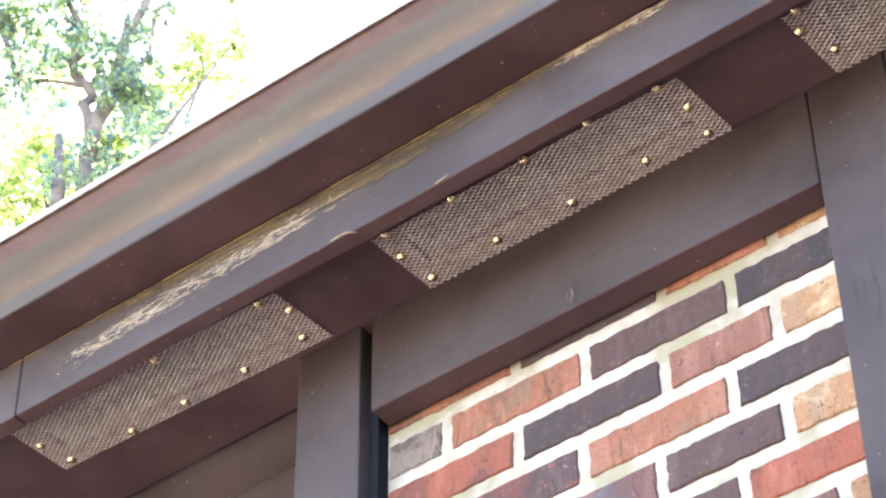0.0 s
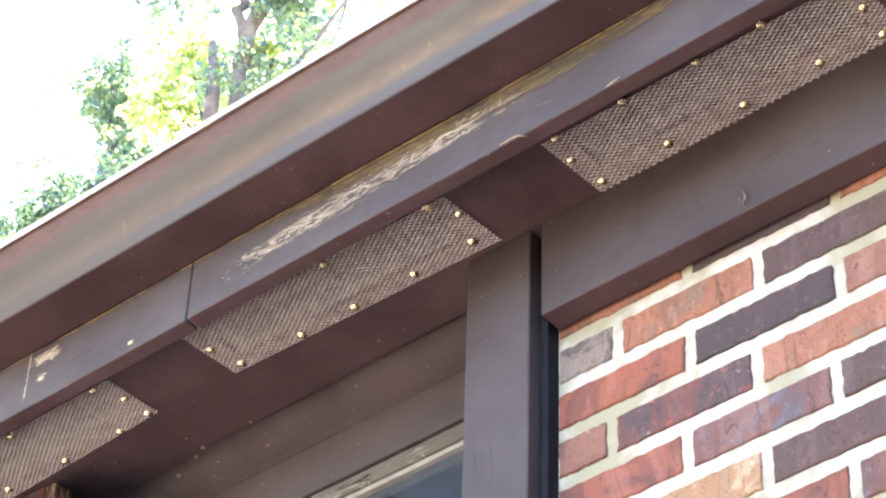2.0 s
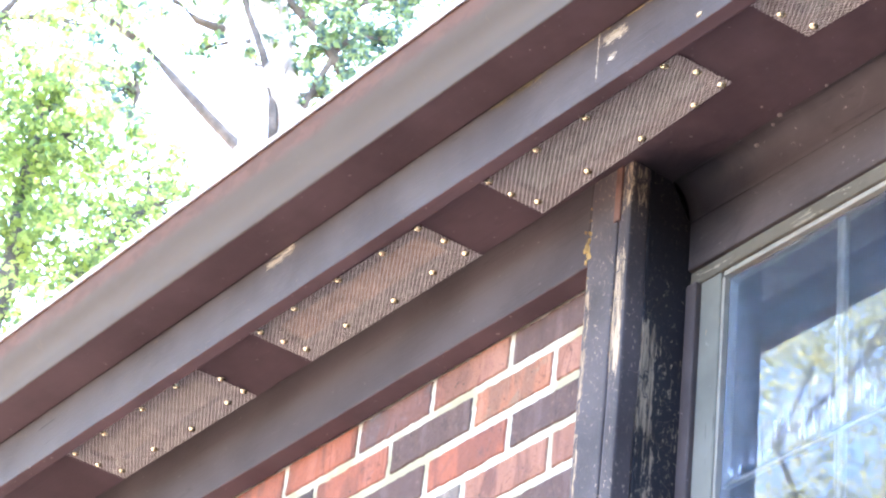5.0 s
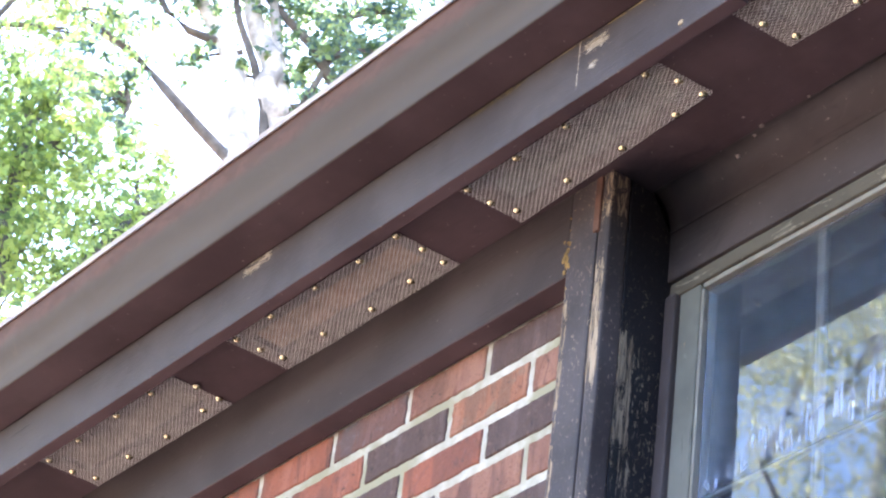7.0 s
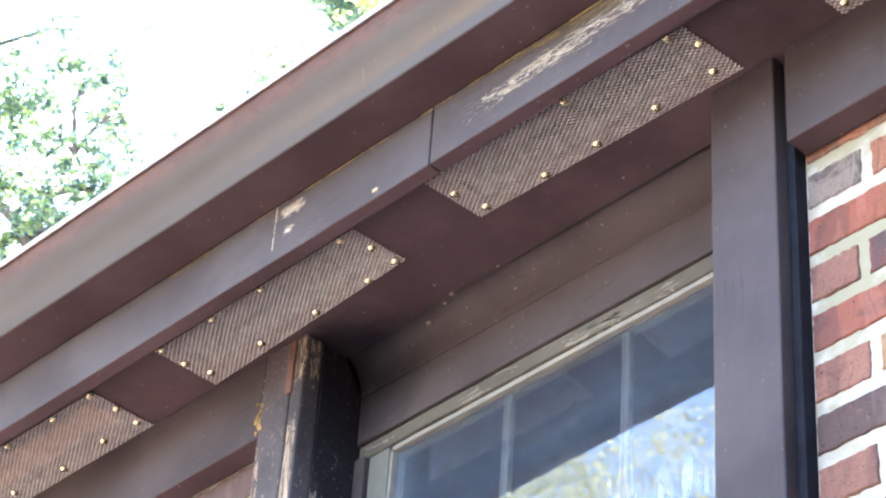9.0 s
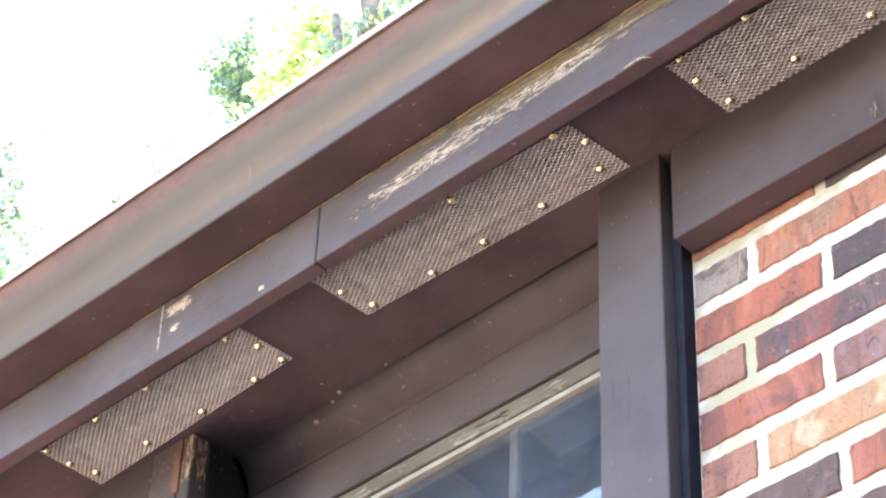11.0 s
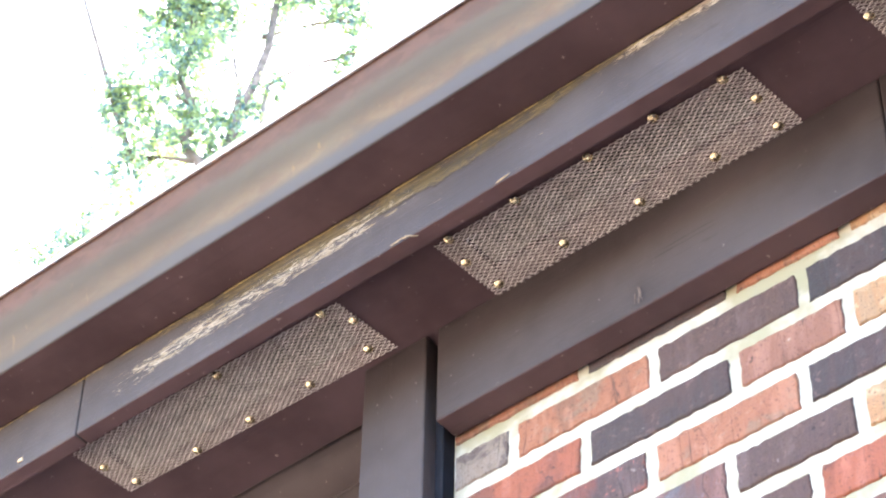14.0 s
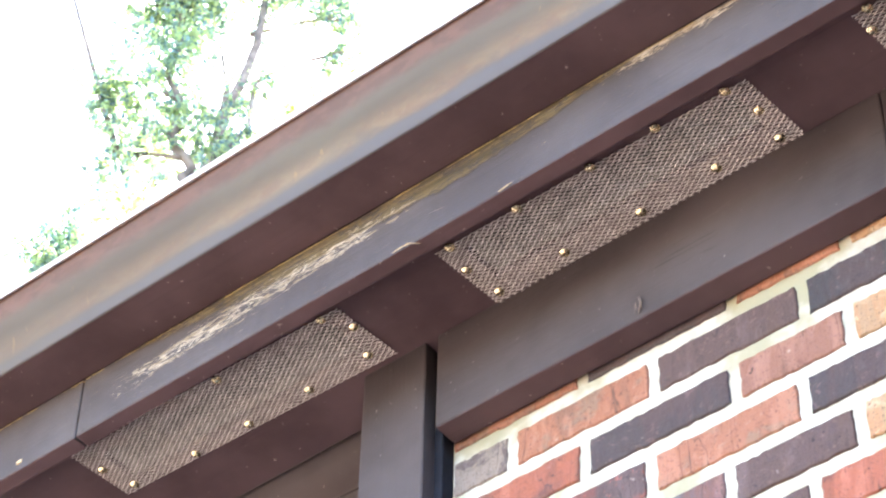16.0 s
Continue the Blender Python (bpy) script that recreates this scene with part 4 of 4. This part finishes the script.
D3 = 14.0
wood = [(153.5, 39.9, 0.4), (154.6, 37.6, 0.4), (154.1, 37.1, 0.35), (154.7, 39.3, 0.4), (152.4, 38.8, 0.2), (149.1, 40.2, 0.5), (148.3, 39.6, 0.45), (147.8, 40.6, 0.45), (147.3, 40.6, 0.3), (148.7, 38.8, 0.45), (149.2, 38.2, 0.3),
        (150.0, 40.2, 0.4), (149.9, 39.2, 0.25), (154.2, 38.0, 0.35), (151.2, 38.6, 0.18), (152.6, 40.2, 0.35), (151.9, 41.2, 0.4), (147.9, 41.4, 0.5), (150.1, 42.1, 0.6), (148.1, 42.9, 0.5), (148.9, 41.4, 0.5), (151.2, 42.6, 0.6),
        (153.6, 41.4, 0.6), (155.4, 40.4, 0.5), (154.6, 42.0, 0.6), (152.6, 43.0, 0.6), (147.5, 39.6, 0.3), (148.2, 38.0, 0.3), (149.4, 43.8, 0.7), (155.9, 38.0, 0.4), (156.6, 39.6, 0.5), (150.6, 41.2, 0.4), (147.3, 42.2, 0.35)]
grow("many-stemmed tree with pale bare trunks and green leaves", (*towards(149.8, 0, D3).xy, GROUND),
     line(D3, [(149.8, 22), (149.8, 33.0), (149.9, 37.6), (150.2, 38.2), (150.8, 39.3), (151.3, 40.5), (152.0, 43.0)]),
     [(line(D3, [(150.8, 33.0), (150.9, 37.2), (151.3, 38.6), (151.9, 39.3), (152.9, 40.2), (154.2, 41.8)]), 0.085),
      (line(D3, [(150.1, 36.5), (150.4, 38.0), (150.9, 38.9), (151.5, 39.7), (152.4, 41.5)]), 0.04),
      (line(D3, [(149.6, 36.0), (149.8, 37.9), (150.3, 39.2), (150.8, 40.6), (151.1, 43.0)]), 0.06),
      (line(D3, [(148.6, 38.7), (149.4, 39.5), (150.3, 40.0), (151.2, 40.5), (152.8, 41.5)]), 0.042),
      (line(D3, [(149.9, 38.1), (149.0, 38.3), (148.2, 38.2)]), 0.025),
      (line(D3, [(149.9, 34.0), (150.9, 36.7), (151.4, 37.0), (152.1, 37.4), (153.1, 38.0), (154.2, 38.6), (155.2, 38.9), (156.3, 39.3), (158.0, 40.6)]), -0.048),
      (line(D3, [(152.0, 39.2), (152.8, 39.3), (153.5, 39.6), (154.6, 40.6)]), 0.035), (line(D3, [(150.0, 37.0), (148.8, 39.4), (148.2, 41.2)]), 0.03)],
     sight(D3, wood), 13, mat_leaf, 0.055, 660, 0.15, mat_bark_pale)

D4 = 11.0
light = [(155.0, 36.2, 0.5), (154.2, 34.8, 0.6), (152.8, 35.3, 0.45), (155.7, 37.3, 0.45), (156.0, 38.7, 0.4), (156.5, 37.0, 0.6), (157.8, 38.4, 0.7), (156.2, 35.6, 0.7), (155.8, 34.0, 0.8), (153.6, 33.4, 0.8), (153.3, 35.9, 0.3),
         (157.4, 34.4, 0.9), (158.6, 36.4, 0.9), (156.2, 32.0, 1.0), (153.0, 31.4, 1.0), (159.5, 33.6, 1.1), (157.0, 39.8, 0.4), (151.8, 34.6, 0.4)]
grow("light-green sunlit tree with dense fine leaves", (*towards(156.5, 0, D4).xy, GROUND),
     line(D4, [(156.5, 18), (156.2, 30), (156.4, 36.5)]),
     [(line(D4, [(156.3, 27), (154.6, 33.5), (153.2, 35.2)]), 0.04), (line(D4, [(156.3, 29), (158.2, 35.5), (158.0, 38.4)]), 0.04)],
     sight(D4, light), 14, mat_leaf_yellow, 0.046, 1250, 0.12)


# added tree: the tall tree's sunlit lower foliage, its light put into paler leaves
D5 = 15.0
low = [(139.3, 47.3, 0.45), (138.5, 46.6, 0.45), (139.6, 45.7, 0.5), (136.3, 48.2, 0.4), (135.7, 47.6, 0.35), (134.4, 49.4, 0.4), (133.2, 49.6, 0.28), (134.0, 48.7, 0.4), (135.0, 48.5, 0.3), (137.0, 47.1, 0.35), (137.8, 45.6, 0.5),
       (138.8, 48.4, 0.3), (136.8, 45.4, 0.6)]
grow("added light-green tree for the tall tree's sunlit lower leaves", (*towards(136.6, 0, D5).xy, GROUND),
     line(D5, [(136.6, 26), (136.5, 40), (136.4, 46.4)]),
     [(line(D5, [(136.5, 40), (137.8, 44.2), (139.0, 46.6)]), 0.035), (line(D5, [(136.5, 41), (135.2, 46.0), (134.2, 48.9)]), 0.03)],
     sight(D5, low), 15, mat_leaf_yellow, 0.055, 1300, 0.08)


def yard_tree(x, y, height, seed, leaf, wide=2.6, number=34, size=0.06, per=450):
    """A tree of the yard that the panes mirror: limbs that fork from the trunk and a broad uneven crown."""
    rng = random.Random(seed)
    base = Vector((x, y, GROUND))
    top_point = base + Vector((rng.uniform(-0.5, 0.5), rng.uniform(-0.5, 0.5), height * 0.9))
    trunk = [base.lerp(top_point, f) + Vector((rng.uniform(-0.2, 0.2), rng.uniform(-0.2, 0.2), 0)) for f in (0.3, 0.6, 0.8)] + [top_point]
    limbs, clumps = [], []
    for k in range(9):
        s = base.lerp(top_point, rng.uniform(0.35, 0.85))
        a = rng.uniform(0, 6.28)
        e = s + Vector((math.cos(a), math.sin(a), rng.uniform(0.4, 1.0))) * wide * rng.uniform(0.5, 0.95)
        limbs.append(([s, s.lerp(e, 0.5) + Vector((0, 0, 0.15)), e], 0.03))
    for k in range(number):
        s, m, e = rng.choice(limbs)[0]
        c = s.lerp(e, rng.uniform(0.5, 1.25)) + Vector((rng.gauss(0, 0.5), rng.gauss(0, 0.5), rng.gauss(0.2, 0.5)))
        clumps.append((c, rng.uniform(0.3, 0.7)))
    grow("leafy green yard tree in full sun", base, trunk, limbs, clumps, seed + 1, leaf, size, per, 0.10, None, 0.62)


yard_tree(-6.4, -6.4, 11.0, 31, mat_leaf_yard, 2.6, 64, 0.034, 4000)
yard_tree(-9.6, -8.2, 14.5, 32, mat_leaf_yard, 3.2, 70, 0.034, 4000)
yard_tree(-5.6, -10.2, 13.5, 33, mat_leaf_yard, 3.0, 56, 0.034, 4000)
yard_tree(-10.8, -4.6, 11.0, 34, mat_leaf, 2.6, 34)
yard_tree(4.5, -12.0, 11.0, 35, mat_leaf, 3.0, 34)


# ---- brick walls, brick by brick ----
clay_meshes = {}


def brick_mesh(w, h, clay, form):
    """One brick, its face at y = 0, with worn arrises and a slightly crooked outline."""
    key = (round(w, 3), round(h, 3), clay, form)
    if key in clay_meshes:
        return clay_meshes[key]
    rng = random.Random(hash((round(w * 1000), form)) % 99991)
    outline = []
    nx, nz = 20, 6
    for i in range(nx):
        outline.append((w * i / nx, 0))
    for i in range(nz):
        outline.append((w, h * i / nz))
    for i in range(nx):
        outline.append((w - w * i / nx, h))
    for i in range(nz):
        outline.append((0, h - h * i / nz))
    def worn(a, b, k):
        return 0.0017 * noise.noise(Vector((a * 55, b * 55, form * 9.0 + k))) + rng.uniform(-0.0012, 0.0012)

    outline = [(a + worn(a, b, 0), b + worn(a, b, 40)) for a, b in outline]
    n = len(outline)
    cx, cz = w / 2, h / 2
    face = [(cx + (a - cx) * (1 - 0.003 / w), rng.uniform(-0.0008, 0.0005), cz + (b - cz) * (1 - 0.003 / h)) for a, b in outline]
    edge = [(a, 0.0018, b) for a, b in outline]
    back = [(a, 0.05, b) for a, b in outline]
    verts = face + edge + back
    faces = [tuple(range(n))]
    for k in range(n):
        j = (k + 1) % n
        faces += [(k, n + k, n + j, j), (n + k, 2 * n + k, 2 * n + j, n + j)]
    me = bpy.data.meshes.new("brick")
    me.from_pydata(verts, [], faces)
    me.materials.append(CLAY[clay])
    bm = bmesh.new()
    bm.from_mesh(me)
    bmesh.ops.recalc_face_normals(bm, faces=bm.faces)
    bm.to_mesh(me)
    bm.free()
    clay_meshes[key] = me
    return me


def brick_wall(name, x0, x1, first, joints, course, module, joint, bed, rows_named, colours, seed, label):
    """A running-bond panel: rows downward from the course whose top is at first; joints: x of one or more upright joints of a row, from which the bond goes on.
    The rows in colours carry the clay of each brick from the post; the rest is mixed by chance."""
    rng = random.Random(seed)
    bm = box(x0, x1, 0.0026, 0.11, GROUND, SOFFIT - 0.002, 0)
    wall = tagged(link(name, bm, mat_mortar), label, "wall", kind="structure")
    rest = ([], [])
    h = course - bed
    row = 0
    while first - row * course - h > GROUND:
        zt = first - row * course
        marks = sorted(joints.get(row, (joints[row % 2][0] + rng.uniform(-0.006, 0.006),)))
        while marks[0] > x0:
            marks.insert(0, marks[0] - module + rng.uniform(-0.004, 0.004))
        while marks[-1] < x1:
            marks.append(marks[-1] + module + rng.uniform(-0.004, 0.004))
        cells = []
        for u, v in zip(marks, marks[1:]):
            a, b = max(u + joint / 2, x0 + 0.001), min(v - joint / 2, x1 - 0.001)
            if b - a > 0.012:
                if not cells and a - x0 < 0.04:
                    a = x0 + 0.002
                cells.append((a, b))
        word = colours.get(row, "")
        for k, (a, b) in enumerate(cells):
            from_end = len(cells) - 1 - k
            pick = rng.choice("rrropppddddkxtgb")
            if name == "wall_1" and k < len(word):
                pick = word[k]
            if name == "wall_2" and from_end < len(word):
                pick = word[from_end]
            me = brick_mesh(b - a, h, pick, rng.randrange(4))
            if row < rows_named:
                ob = new("brick", me)
                ob.parent = wall
                ob.location = (a, rng.uniform(-0.0010, 0.0004), zt - h)
            else:
                o = len(rest[0])
                rest[0].extend((v.co.x + a, v.co.y, v.co.z + zt - h) for v in me.vertices)
                rest[1].extend(tuple(i + o for i in p.vertices) for p in me.polygons)
        row += 1
    me = bpy.data.meshes.new("lower_bricks")
    me.from_pydata(rest[0], [], rest[1])
    me.materials.append(CLAY["r"])
    low = new("lower_bricks", me)
    low.parent = wall
    tagged(low, kind="stuff")
    return wall


brick_wall("wall_1", 0.0255, 0.713, 4.2777,
           {0: (0.231, 0.455, 0.618), 1: (0.121, 0.337, 0.553), 2: (0.232, 0.451, 0.610), 3: (0.110, 0.327, 0.541), 4: (0.222, 0.434, 0.608), 5: (0.118, 0.332, 0.542)},
           0.0777, 0.215, 0.0165, 0.0222, 10,
           {0: "okot", 1: "godk", 2: "rkpt", 3: "pxok", 4: "rbdt", 5: "ptdr", 6: "drbt", 7: "pdrk"}, 5,
           "multicoloured brick wall with thick white mortar joints")
brick_wall("wall_2", -3.4, -0.9865, 4.3207,
           {0: (-1.101, -1.305, -1.510, -1.711), 1: (-1.209, -1.405, -1.603), 2: (-1.099, -1.292, -1.506), 3: (-1.197, -1.40), 4: (-1.092, -1.30)},
           0.0777, 0.204, 0.0138, 0.0178, 9,
           {0: "trrkr", 1: "dpbrr", 2: "podrkr", 3: "drdprt", 4: "ppgrdb", 5: "rdprkt", 6: "trdpr"}, 6,
           "multicoloured brick wall beside the old window post")
bm = box(0.823, EAST, 0.0, 0.12, GROUND, FRIEZE - 0.002, 0)
tagged(link("wall_3", bm, CLAY["r"]), "red brick wall past the end post", "wall", kind="structure")
bm = box(WEST, -3.402, 0.0, 0.12, GROUND, FRIEZE - 0.002, 0)
tagged(link("wall_4", bm, CLAY["r"]), "red brick wall at the far end", "wall", kind="structure")
